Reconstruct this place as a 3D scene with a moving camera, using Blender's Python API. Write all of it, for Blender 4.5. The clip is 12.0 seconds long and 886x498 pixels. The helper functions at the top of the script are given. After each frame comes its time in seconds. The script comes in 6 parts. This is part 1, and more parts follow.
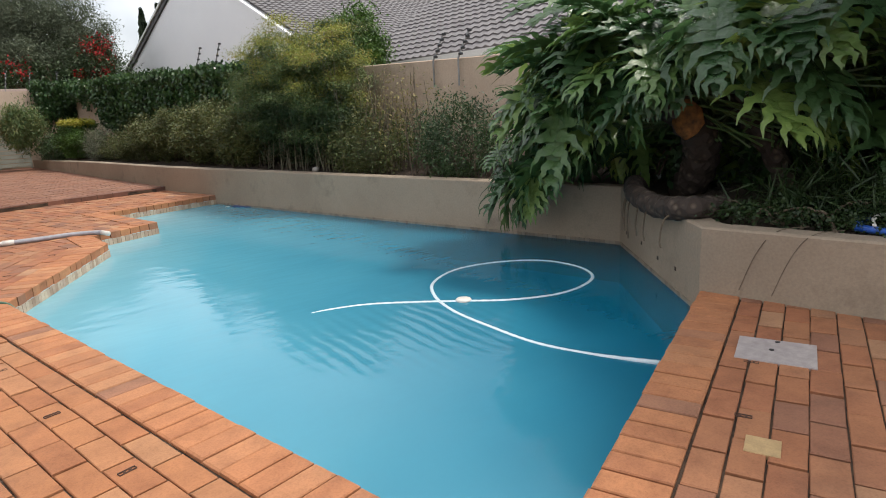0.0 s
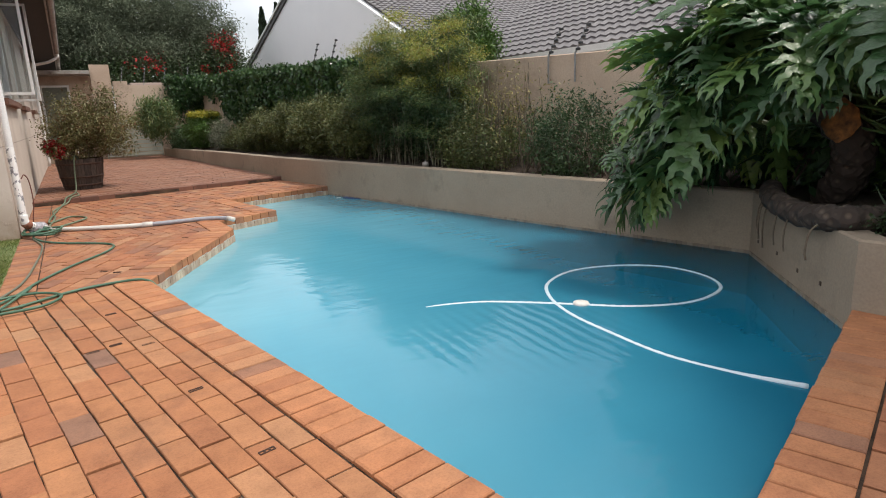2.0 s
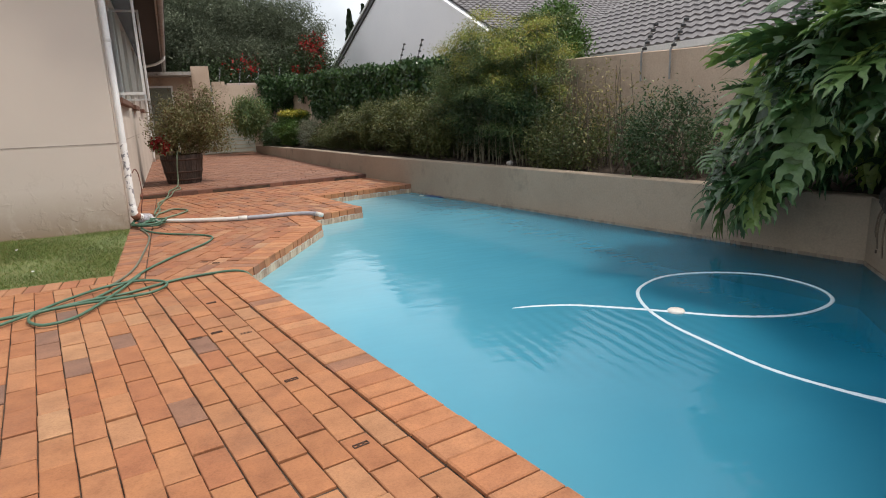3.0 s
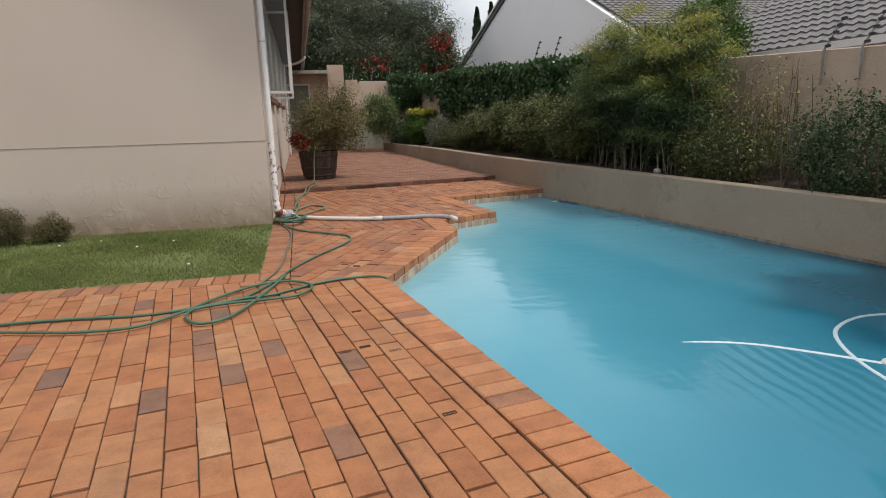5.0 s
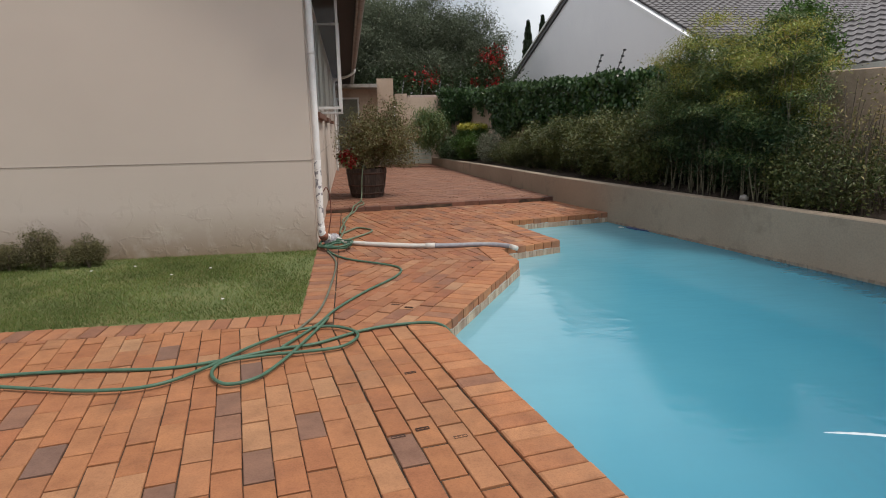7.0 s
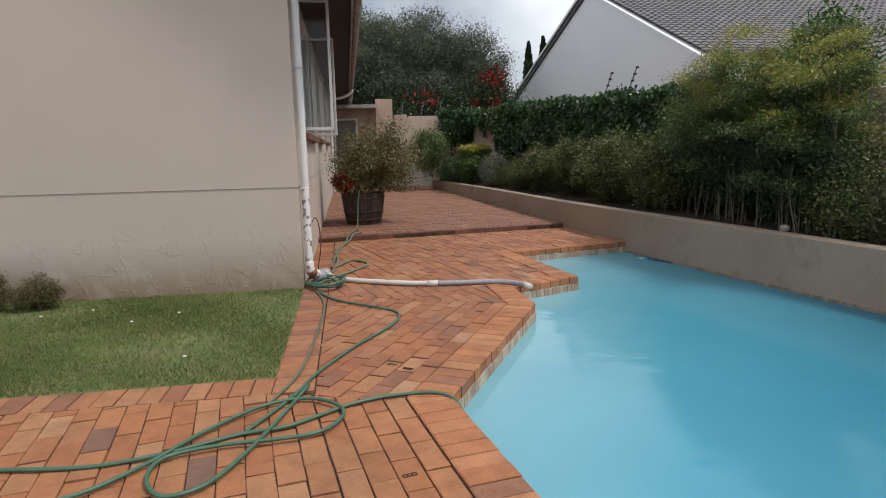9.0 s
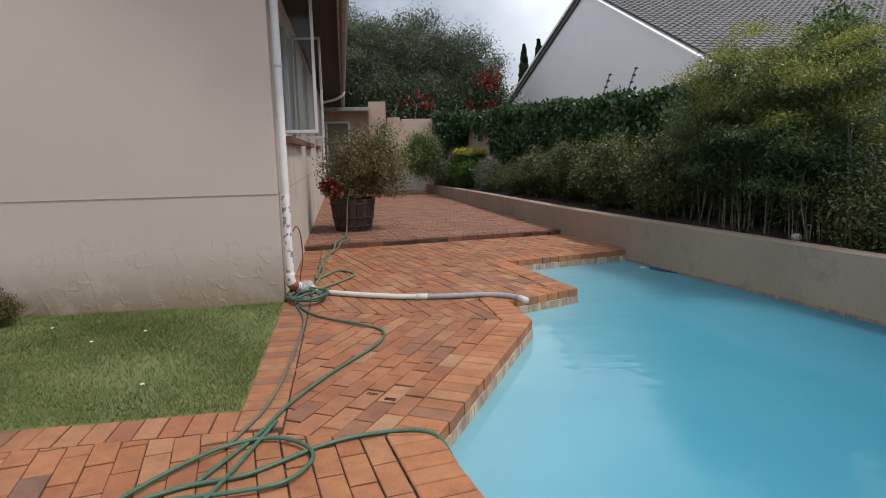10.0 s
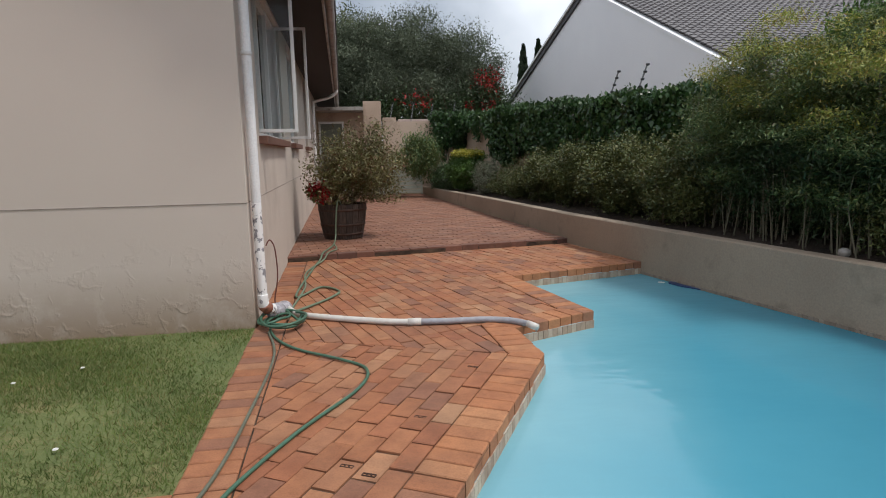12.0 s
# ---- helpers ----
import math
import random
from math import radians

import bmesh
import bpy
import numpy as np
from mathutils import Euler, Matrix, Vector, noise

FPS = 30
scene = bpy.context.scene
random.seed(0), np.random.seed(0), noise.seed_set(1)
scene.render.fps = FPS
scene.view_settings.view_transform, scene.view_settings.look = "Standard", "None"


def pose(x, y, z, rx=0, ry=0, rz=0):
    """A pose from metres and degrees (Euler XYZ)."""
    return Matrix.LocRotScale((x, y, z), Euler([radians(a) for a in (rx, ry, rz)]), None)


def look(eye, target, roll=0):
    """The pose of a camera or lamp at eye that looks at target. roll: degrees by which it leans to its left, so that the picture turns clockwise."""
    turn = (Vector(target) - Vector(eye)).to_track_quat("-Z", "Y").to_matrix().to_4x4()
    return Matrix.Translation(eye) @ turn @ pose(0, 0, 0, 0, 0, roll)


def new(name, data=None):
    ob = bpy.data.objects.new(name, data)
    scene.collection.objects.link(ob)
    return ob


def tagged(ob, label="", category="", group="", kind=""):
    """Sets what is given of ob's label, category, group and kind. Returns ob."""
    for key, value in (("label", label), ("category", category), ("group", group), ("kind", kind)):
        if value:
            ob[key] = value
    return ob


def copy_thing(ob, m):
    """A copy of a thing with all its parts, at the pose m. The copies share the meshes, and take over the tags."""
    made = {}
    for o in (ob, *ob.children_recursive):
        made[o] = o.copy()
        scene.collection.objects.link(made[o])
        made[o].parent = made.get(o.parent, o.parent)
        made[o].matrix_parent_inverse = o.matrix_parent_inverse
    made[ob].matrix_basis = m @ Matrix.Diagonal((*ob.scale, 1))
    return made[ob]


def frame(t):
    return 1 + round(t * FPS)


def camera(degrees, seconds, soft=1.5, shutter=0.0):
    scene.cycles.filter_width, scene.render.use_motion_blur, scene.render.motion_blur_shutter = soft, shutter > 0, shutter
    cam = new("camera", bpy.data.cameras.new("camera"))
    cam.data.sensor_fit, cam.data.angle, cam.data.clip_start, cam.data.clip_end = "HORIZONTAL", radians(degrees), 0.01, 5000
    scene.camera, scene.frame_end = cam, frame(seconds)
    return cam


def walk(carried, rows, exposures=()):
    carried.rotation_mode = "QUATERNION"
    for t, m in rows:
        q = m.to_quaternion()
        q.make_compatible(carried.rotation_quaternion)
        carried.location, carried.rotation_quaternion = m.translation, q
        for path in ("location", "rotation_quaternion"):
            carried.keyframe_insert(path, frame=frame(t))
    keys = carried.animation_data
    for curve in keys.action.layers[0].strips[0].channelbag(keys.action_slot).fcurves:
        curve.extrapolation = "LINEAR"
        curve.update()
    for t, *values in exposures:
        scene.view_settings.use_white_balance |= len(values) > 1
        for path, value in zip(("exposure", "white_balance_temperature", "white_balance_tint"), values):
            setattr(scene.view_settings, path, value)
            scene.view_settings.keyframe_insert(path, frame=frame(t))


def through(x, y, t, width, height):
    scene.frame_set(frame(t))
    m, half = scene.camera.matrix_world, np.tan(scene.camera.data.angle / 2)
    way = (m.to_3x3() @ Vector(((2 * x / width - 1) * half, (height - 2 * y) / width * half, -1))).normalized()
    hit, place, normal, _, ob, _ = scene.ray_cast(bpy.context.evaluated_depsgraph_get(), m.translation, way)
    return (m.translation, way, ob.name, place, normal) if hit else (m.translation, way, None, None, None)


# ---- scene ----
cam = camera(72.5, 12.0, 1.0)
PATH = [
    (0, (0.704, -7.892, 1.163), (1.954, -6.398, 0.711), -3.0),
    (0.5, (0.713, -7.862, 1.15), (1.922, -6.334, 0.699), -2.8),
    (1, (0.678, -7.834, 1.161), (1.834, -6.266, 0.707), -2.7),
    (1.5, (0.621, -7.801, 1.163), (1.713, -6.186, 0.714), -2.4),
    (2, (0.601, -7.748, 1.169), (1.602, -6.076, 0.719), -2.3),
    (2.5, (0.584, -7.708, 1.166), (1.478, -5.976, 0.72), -2.3),
    (3, (0.546, -7.682, 1.168), (1.325, -5.894, 0.725), -2.3),
    (5, (0.394, -7.286, 1.218), (0.826, -5.382, 0.781), -1.5),
    (5.5, (0.418, -7.097, 1.254), (0.781, -5.18, 0.815), -1.4),
    (6, (0.424, -6.934, 1.272), (0.735, -5.005, 0.847), -1.3),
    (6.5, (0.396, -6.755, 1.281), (0.692, -4.819, 0.875), -1.2),
    (7, (0.39, -6.595, 1.278), (0.684, -4.657, 0.885), -1.1),
    (9, (0.47, -5.823, 1.296), (0.768, -3.873, 0.969), -1.2),
    (9.5, (0.521, -5.634, 1.302), (0.83, -3.684, 0.982), -1.2),
    (10, (0.581, -5.45, 1.302), (0.893, -3.5, 0.985), -1.2),
    (10.5, (0.607, -5.262, 1.309), (0.917, -3.312, 0.993), -1.2),
    (11, (0.621, -5.094, 1.304), (0.935, -3.144, 0.989), -1.2),
    (11.5, (0.66, -4.914, 1.302), (0.979, -2.965, 0.987), -1.2),
    (12, (0.714, -4.716, 1.31), (1.033, -2.767, 0.997), -1.1),
]
walk(cam, [(t, look(eye, target, roll)) for t, eye, target, roll in PATH],
     exposures=((0.0, 0.15, 6500, 10), (1.5, 0.12, 6500, 10), (3.0, 0.0, 6500, 10), (5.0, -0.28, 6500, 10), (7.0, -0.37, 6450, 10), (10.5, -0.38, 6150, 10), (12.0, -0.37, 6150, 10)))

# ---- world and light ----
SUN_DIR = Vector((1.0, -0.5, 2.0)).normalized()
sun_data = bpy.data.lights.new("sun", "SUN")
sun_data.energy, sun_data.angle, sun_data.color = 2.8, radians(7.0), (1.0, 0.93, 0.84)
sun = new("sun", sun_data)
sun.matrix_world = look(SUN_DIR * 40, (0, 0, 0))
world = bpy.data.worlds.new("sky")
scene.world = world
world.use_nodes = True
wn, wl = world.node_tree.nodes, world.node_tree.links
wn.clear()
sky = wn.new("ShaderNodeTexSky")
sky.sky_type, sky.sun_disc = "NISHITA", False
sky.sun_elevation, sky.sun_rotation = math.asin(SUN_DIR.z), math.atan2(SUN_DIR.x, SUN_DIR.y)
sky.air_density, sky.dust_density, sky.ozone_density = 1.0, 4.0, 1.0
# thin cloud veils over most of the sky
tc = wn.new("ShaderNodeTexCoord")
cloud = wn.new("ShaderNodeTexNoise")
cloud.inputs["Scale"].default_value, cloud.inputs["Detail"].default_value = 2.2, 6
ramp = wn.new("ShaderNodeValToRGB")
ramp.color_ramp.elements[0].position, ramp.color_ramp.elements[1].position = 0.25, 0.6
wmix = wn.new("ShaderNodeMixRGB")
wmix.inputs[2].default_value = (13.2, 13.6, 14.0, 1)
bg = wn.new("ShaderNodeBackground")
bg.inputs["Strength"].default_value = 0.10
wo = wn.new("ShaderNodeOutputWorld")
wl.new(tc.outputs["Generated"], cloud.inputs["Vector"])
wl.new(cloud.outputs["Fac"], ramp.inputs["Fac"])
wl.new(ramp.outputs["Color"], wmix.inputs[0])
wl.new(sky.outputs["Color"], wmix.inputs[1])
wl.new(wmix.outputs["Color"], bg.inputs["Color"])
wl.new(bg.outputs["Background"], wo.inputs["Surface"])


# ---- materials ----
def material(name):
    m = bpy.data.materials.new(name)
    m.use_nodes = True
    nt = m.node_tree
    return m, nt.nodes, nt.links, nt.nodes["Principled BSDF"]


def coords(n):
    return n.new("ShaderNodeTexCoord").outputs["Object"]


def noise_node(n, l, scale, detail=5, rough=0.6, world=False):
    t = n.new("ShaderNodeTexNoise")
    t.inputs["Scale"].default_value, t.inputs["Detail"].default_value, t.inputs["Roughness"].default_value = scale, detail, rough
    if world:
        l.new(n.new("ShaderNodeNewGeometry").outputs["Position"], t.inputs["Vector"])
    else:
        l.new(coords(n), t.inputs["Vector"])
    return t.outputs["Fac"]


def ramp_node(n, l, fac, stops):
    r = n.new("ShaderNodeValToRGB")
    els = r.color_ramp.elements
    while len(els) < len(stops):
        els.new(0.5)
    for e, (p, c) in zip(els, stops):
        e.position, e.color = p, (*c, 1)
    l.new(fac, r.inputs["Fac"])
    return r.outputs["Color"]


def mix_node(n, l, a, b, fac, mode="MIX"):
    x = n.new("ShaderNodeMixRGB")
    x.blend_type = mode
    for sock, v in ((x.inputs[0], fac), (x.inputs[1], a), (x.inputs[2], b)):
        if isinstance(v, (int, float)):
            sock.default_value = v
        elif isinstance(v, tuple):
            sock.default_value = (*v, 1)
        else:
            l.new(v, sock)
    return x.outputs["Color"]


def bump_node(n, l, height, strength, dist, bsdf):
    b = n.new("ShaderNodeBump")
    b.inputs["Strength"].default_value, b.inputs["Distance"].default_value = strength, dist
    l.new(height, b.inputs["Height"])
    l.new(b.outputs["Normal"], bsdf.inputs["Normal"])


def surface(name, dark, light, scale, rough=0.8, bump=0.3, dist=0.004, fine=90, stain=None, stain_scale=1.3, metal=0.0, spec=0.5):
    """Two-scale variation: broad patches between dark and light, fine grain, and stains of their own."""
    m, n, l, b = material(name)
    c = ramp_node(n, l, noise_node(n, l, scale, world=True), [(0.32, dark), (0.68, light)])
    g = noise_node(n, l, fine, 4, world=True)
    c = mix_node(n, l, c, ramp_node(n, l, g, [(0.3, (0.72, 0.72, 0.72)), (0.7, (1.0, 1.0, 1.0))]), 0.6, "MULTIPLY")
    if stain:
        s = ramp_node(n, l, noise_node(n, l, stain_scale, 8, 0.7, world=True), [(0.52, (0, 0, 0)), (0.72, (1, 1, 1))])
        c = mix_node(n, l, c, stain, s)
    l.new(c, b.inputs["Base Color"])
    b.inputs["Roughness"].default_value, b.inputs["Metallic"].default_value = rough, metal
    b.inputs["Specular IOR Level"].default_value = spec
    bump_node(n, l, g, bump, dist, b)
    return m


def brick_material(name, tones, per_island=False, wear=0.5):
    m, n, l, b = material(name)
    rnd = n.new("ShaderNodeNewGeometry").outputs["Random Per Island"] if per_island else n.new("ShaderNodeObjectInfo").outputs["Random"]
    k = len(tones)
    base = ramp_node(n, l, rnd, [((i + 0.5) / k, t) for i, t in enumerate(tones)])
    patch = ramp_node(n, l, noise_node(n, l, 7, 6, 0.65, world=True), [(0.28, (0.74, 0.70, 0.68)), (0.5, (1, 1, 1)), (0.72, (1.22, 1.22, 1.18))])
    c = mix_node(n, l, base, patch, 0.95, "MULTIPLY")
    grain = noise_node(n, l, 110, 5, 0.7, world=True)
    c = mix_node(n, l, c, ramp_node(n, l, grain, [(0.30, (0.60, 0.56, 0.54)), (0.55, (1.06, 1.06, 1.06))]), wear, "MULTIPLY")
    grime = ramp_node(n, l, noise_node(n, l, 1.1, 7, 0.7, world=True), [(0.5, (0, 0, 0)), (0.8, (0.55, 0.55, 0.55))])
    c = mix_node(n, l, c, (0.12, 0.075, 0.05), grime)
    l.new(c, b.inputs["Base Color"])
    b.inputs["Roughness"].default_value = 0.82
    bump_node(n, l, grain, 0.35, 0.004, b)
    return m


def leaf_material(name, tones, rough=0.5, through=0.18, spec=0.4):
    m, n, l, b = material(name)
    rnd = n.new("ShaderNodeNewGeometry").outputs["Random Per Island"]
    c = ramp_node(n, l, rnd, [((i + 0.5) / len(tones), t) for i, t in enumerate(tones)])
    # broad dark and light patches in the leaf colour stand in for shaded gaps
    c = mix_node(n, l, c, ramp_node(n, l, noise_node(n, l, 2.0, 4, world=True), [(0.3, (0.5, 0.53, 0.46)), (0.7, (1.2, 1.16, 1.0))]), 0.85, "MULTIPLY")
    l.new(c, b.inputs["Base Color"])
    b.inputs["Roughness"].default_value = rough
    b.inputs["Specular IOR Level"].default_value = spec
    tr = n.new("ShaderNodeBsdfTranslucent")
    l.new(c, tr.inputs["Color"])
    mx = n.new("ShaderNodeMixShader")
    mx.inputs[0].default_value = through
    l.new(b.outputs[0], mx.inputs[1])
    l.new(tr.outputs[0], mx.inputs[2])
    l.new(mx.outputs[0], n["Material Output"].inputs["Surface"])
    return m


def plain(name, color, rough=0.5, metal=0.0, var=0.15, scale=25):
    return surface(name, tuple(v * (1 - var) for v in color), tuple(min(1, v * (1 + var)) for v in color), scale, rough, 0.15, 0.002, 160, metal=metal)


DARK_TONES = [(0.191, 0.100, 0.067), (0.235, 0.115, 0.070), (0.168, 0.093, 0.067)]
BRICK_TONES = [(0.288, 0.110, 0.051), (0.344, 0.147, 0.070), (0.304, 0.119, 0.054), (0.368, 0.184, 0.097), (0.264, 0.098, 0.048),
               (0.328, 0.126, 0.058), (0.208, 0.098, 0.062), (0.352, 0.160, 0.077), (0.296, 0.114, 0.051), (0.360, 0.196, 0.108), (0.320, 0.131, 0.062), (0.240, 0.106, 0.062)]
TERRACE_TONES = [(0.213, 0.095, 0.057), (0.262, 0.127, 0.078), (0.190, 0.090, 0.061), (0.285, 0.147, 0.094), (0.230, 0.099, 0.057)]
NEAR_TONES = [(0.321, 0.127, 0.054), (0.355, 0.154, 0.070), (0.327, 0.129, 0.055), (0.377, 0.185, 0.090), (0.291, 0.113, 0.048), (0.341, 0.137, 0.058),
              (0.343, 0.146, 0.062), (0.363, 0.161, 0.072), (0.313, 0.123, 0.050), (0.384, 0.206, 0.106), (0.335, 0.137, 0.058), (0.305, 0.116, 0.051)]
M_DARK_PAVER = brick_material("burnt_paver", DARK_TONES)
M_NEAR = brick_material("sunny_paver", NEAR_TONES)
M_NEAR_JOIN = brick_material("sunny_paver_joined", NEAR_TONES, per_island=True)
M_BRICK = brick_material("clay_paver", BRICK_TONES)
M_BRICK_JOIN = brick_material("clay_paver_joined", BRICK_TONES, per_island=True)
M_TERRACE = brick_material("terrace_paver", TERRACE_TONES)
M_TERRACE_JOIN = brick_material("terrace_paver_joined", TERRACE_TONES, per_island=True)
M_STEP = brick_material("grimy_step_brick", [(0.16, 0.075, 0.05), (0.20, 0.09, 0.06), (0.12, 0.06, 0.045)], wear=0.6)
M_COPING = brick_material("clay_coping", [(0.37, 0.150, 0.066), (0.40, 0.168, 0.074), (0.34, 0.134, 0.060), (0.42, 0.195, 0.092), (0.385, 0.158, 0.068), (0.27, 0.125, 0.072)], wear=0.6)
M_JOINT = surface("sandy_joint", (0.022, 0.014, 0.010), (0.13, 0.085, 0.055), 9, 0.95, 0.6, 0.006, 140)
M_WALL = surface("beige_plaster", (0.54, 0.465, 0.40), (0.58, 0.505, 0.435), 0.7, 0.9, 0.18, 0.003, 70, stain=(0.43, 0.365, 0.31), stain_scale=0.8)
M_PLANTER = surface("planter_plaster", (0.285, 0.220, 0.162), (0.365, 0.288, 0.214), 1.1, 0.92, 0.3, 0.005, 60, stain=(0.19, 0.15, 0.11), stain_scale=2.2)
M_FENCE_WALL = surface("boundary_plaster", (0.48, 0.36, 0.27), (0.58, 0.45, 0.35), 0.9, 0.92, 0.3, 0.005, 50, stain=(0.27, 0.20, 0.15), stain_scale=1.6)
M_WHITE_WALL = surface("white_plaster", (0.85, 0.85, 0.87), (0.90, 0.90, 0.91), 0.5, 0.9, 0.12, 0.003, 50)
M_WHITE = plain("white_enamel", (0.74, 0.73, 0.71), 0.45, var=0.06)
M_WHITE_OLD = surface("peeling_white_paint", (0.66, 0.64, 0.62), (0.76, 0.75, 0.73), 6, 0.55, 0.4, 0.003, 60, stain=(0.30, 0.29, 0.28), stain_scale=7)
M_DARK = plain("dark_timber", (0.022, 0.018, 0.016), 0.75)
M_FASCIA = surface("weathered_fascia", (0.30, 0.27, 0.24), (0.42, 0.39, 0.36), 4, 0.7, 0.2, 0.003, 60, stain=(0.12, 0.08, 0.06), stain_scale=5)
M_SOIL = surface("dark_soil", (0.03, 0.02, 0.014), (0.075, 0.05, 0.034), 5, 0.97, 0.9, 0.02, 40)
M_SILL = plain("brown_sill_brick", (0.16, 0.075, 0.05), 0.7)
M_CURTAIN = plain("pale_curtain", (0.52, 0.46, 0.41), 0.9, var=0.08)
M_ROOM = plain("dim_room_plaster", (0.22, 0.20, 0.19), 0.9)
M_TILE = surface("slate_roof_tile", (0.15, 0.138, 0.142), (0.215, 0.20, 0.20), 2.5, 0.6, 0.4, 0.005, 40)
M_GREEN_HOSE = plain("green_hose", (0.06, 0.14, 0.09), 0.45)
M_GREY_HOSE = plain("grey_hose", (0.33, 0.33, 0.36), 0.45)
M_WHITE_HOSE = plain("white_hose", (0.68, 0.65, 0.60), 0.4, var=0.05)
M_STEM = surface("bark", (0.09, 0.065, 0.045), (0.17, 0.13, 0.09), 12, 0.9, 0.6, 0.006, 60)
M_CANE = surface("pale_cane", (0.10, 0.09, 0.06), (0.19, 0.17, 0.11), 10, 0.8, 0.3, 0.003, 60)
M_STEEL = plain("galvanised_steel", (0.34, 0.34, 0.34), 0.45, 0.7)
M_BLACK = plain("black_plastic", (0.03, 0.03, 0.032), 0.5)
M_BLUE = plain("blue_plastic", (0.02, 0.09, 0.42), 0.35)

WATER_LEVEL, WAVE_TURN = -0.135, 4.0
# milky pool water under a clear rippled skin: a cloudy body graded across the pool for light lost with depth
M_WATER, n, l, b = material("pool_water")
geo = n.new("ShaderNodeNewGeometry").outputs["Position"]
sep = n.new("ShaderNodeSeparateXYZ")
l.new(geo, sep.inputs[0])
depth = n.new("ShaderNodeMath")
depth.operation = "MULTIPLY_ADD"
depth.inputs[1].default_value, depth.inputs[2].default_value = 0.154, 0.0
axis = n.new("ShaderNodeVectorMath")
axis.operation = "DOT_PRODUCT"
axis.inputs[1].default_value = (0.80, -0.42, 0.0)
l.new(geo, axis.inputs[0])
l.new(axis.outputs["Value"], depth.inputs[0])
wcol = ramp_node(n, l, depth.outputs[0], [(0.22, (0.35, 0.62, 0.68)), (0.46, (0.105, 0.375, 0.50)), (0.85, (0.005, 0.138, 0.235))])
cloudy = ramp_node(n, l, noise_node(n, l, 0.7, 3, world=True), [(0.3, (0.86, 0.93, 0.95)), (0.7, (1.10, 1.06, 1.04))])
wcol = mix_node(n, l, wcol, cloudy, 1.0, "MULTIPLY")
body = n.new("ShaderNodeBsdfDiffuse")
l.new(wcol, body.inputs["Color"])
clear = n.new("ShaderNodeBsdfTransparent")
clear.inputs["Color"].default_value = (0.45, 0.80, 0.91, 1)
milky = n.new("ShaderNodeMixShader")
milky.inputs[0].default_value = 0.24
l.new(body.outputs[0], milky.inputs[1])
l.new(clear.outputs[0], milky.inputs[2])
gloss = n.new("ShaderNodeBsdfGlossy")
gloss.inputs["Roughness"].default_value = 0.03
wave = n.new("ShaderNodeTexNoise")
wave.inputs["Scale"].default_value, wave.inputs["Detail"].default_value = 3.4, 2
stretch = n.new("ShaderNodeMapping")
stretch.inputs["Rotation"].default_value = (0, 0, radians(40))
stretch.inputs["Scale"].default_value = (1.0, 2.4, 1.0)
l.new(geo, stretch.inputs["Vector"])
l.new(stretch.outputs[0], wave.inputs["Vector"])
# a train of small wavelets that crosses the pool
train = n.new("ShaderNodeTexWave")
train.bands_direction = "X"
train.inputs["Scale"].default_value, train.inputs["Distortion"].default_value, train.inputs["Detail"].default_value = 3.5, 3.0, 2
tmap = n.new("ShaderNodeMapping")
tmap.inputs["Rotation"].default_value = (0, 0, radians(WAVE_TURN))
l.new(geo, tmap.inputs["Vector"])
l.new(tmap.outputs[0], train.inputs["Vector"])
span = n.new("ShaderNodeVectorMath")
span.operation = "DISTANCE"
span.inputs[1].default_value = (2.75, -5.05, WATER_LEVEL)
l.new(geo, span.inputs[0])
fade = n.new("ShaderNodeMapRange")
fade.inputs["From Min"].default_value, fade.inputs["From Max"].default_value = 0.15, 0.80
fade.inputs["To Min"].default_value, fade.inputs["To Max"].default_value = 0.9, 0.0
l.new(span.outputs["Value"], fade.inputs["Value"])
trained = n.new("ShaderNodeMath")
trained.operation = "MULTIPLY_ADD"
l.new(train.outputs["Fac"], trained.inputs[0])
l.new(fade.outputs[0], trained.inputs[1])
l.new(wave.outputs["Fac"], trained.inputs[2])
wb = n.new("ShaderNodeBump")
wb.inputs["Strength"].default_value, wb.inputs["Distance"].default_value = 0.17, 0.02
l.new(trained.outputs[0], wb.inputs["Height"])
l.new(wb.outputs["Normal"], gloss.inputs["Normal"])
fres = n.new("ShaderNodeFresnel")
fres.inputs["IOR"].default_value = 1.33
l.new(wb.outputs["Normal"], fres.inputs["Normal"])
skin = n.new("ShaderNodeMixShader")
l.new(fres.outputs[0], skin.inputs[0])
l.new(milky.outputs[0], skin.inputs[1])
l.new(gloss.outputs[0], skin.inputs[2])
l.new(skin.outputs[0], n["Material Output"].inputs["Surface"])
M_POOL = surface("pool_plaster", (0.34, 0.63, 0.75), (0.42, 0.71, 0.80), 2, 0.8, 0.2, 0.004, 40)

L_IVY = leaf_material("ivy_leaf", [(0.022, 0.058, 0.020), (0.045, 0.098, 0.030), (0.030, 0.075, 0.024), (0.085, 0.150, 0.050), (0.038, 0.088, 0.028)], 0.32)
L_BUSH = leaf_material("bush_leaf", [(0.085, 0.112, 0.038), (0.155, 0.165, 0.058), (0.115, 0.135, 0.044), (0.062, 0.095, 0.036), (0.165, 0.160, 0.062)], 0.5)
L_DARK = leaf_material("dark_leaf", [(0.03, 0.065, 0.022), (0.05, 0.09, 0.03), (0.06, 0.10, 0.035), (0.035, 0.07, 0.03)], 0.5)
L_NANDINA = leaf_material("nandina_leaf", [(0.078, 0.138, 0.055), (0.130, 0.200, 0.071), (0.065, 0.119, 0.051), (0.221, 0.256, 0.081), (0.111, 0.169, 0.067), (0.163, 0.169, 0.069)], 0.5)
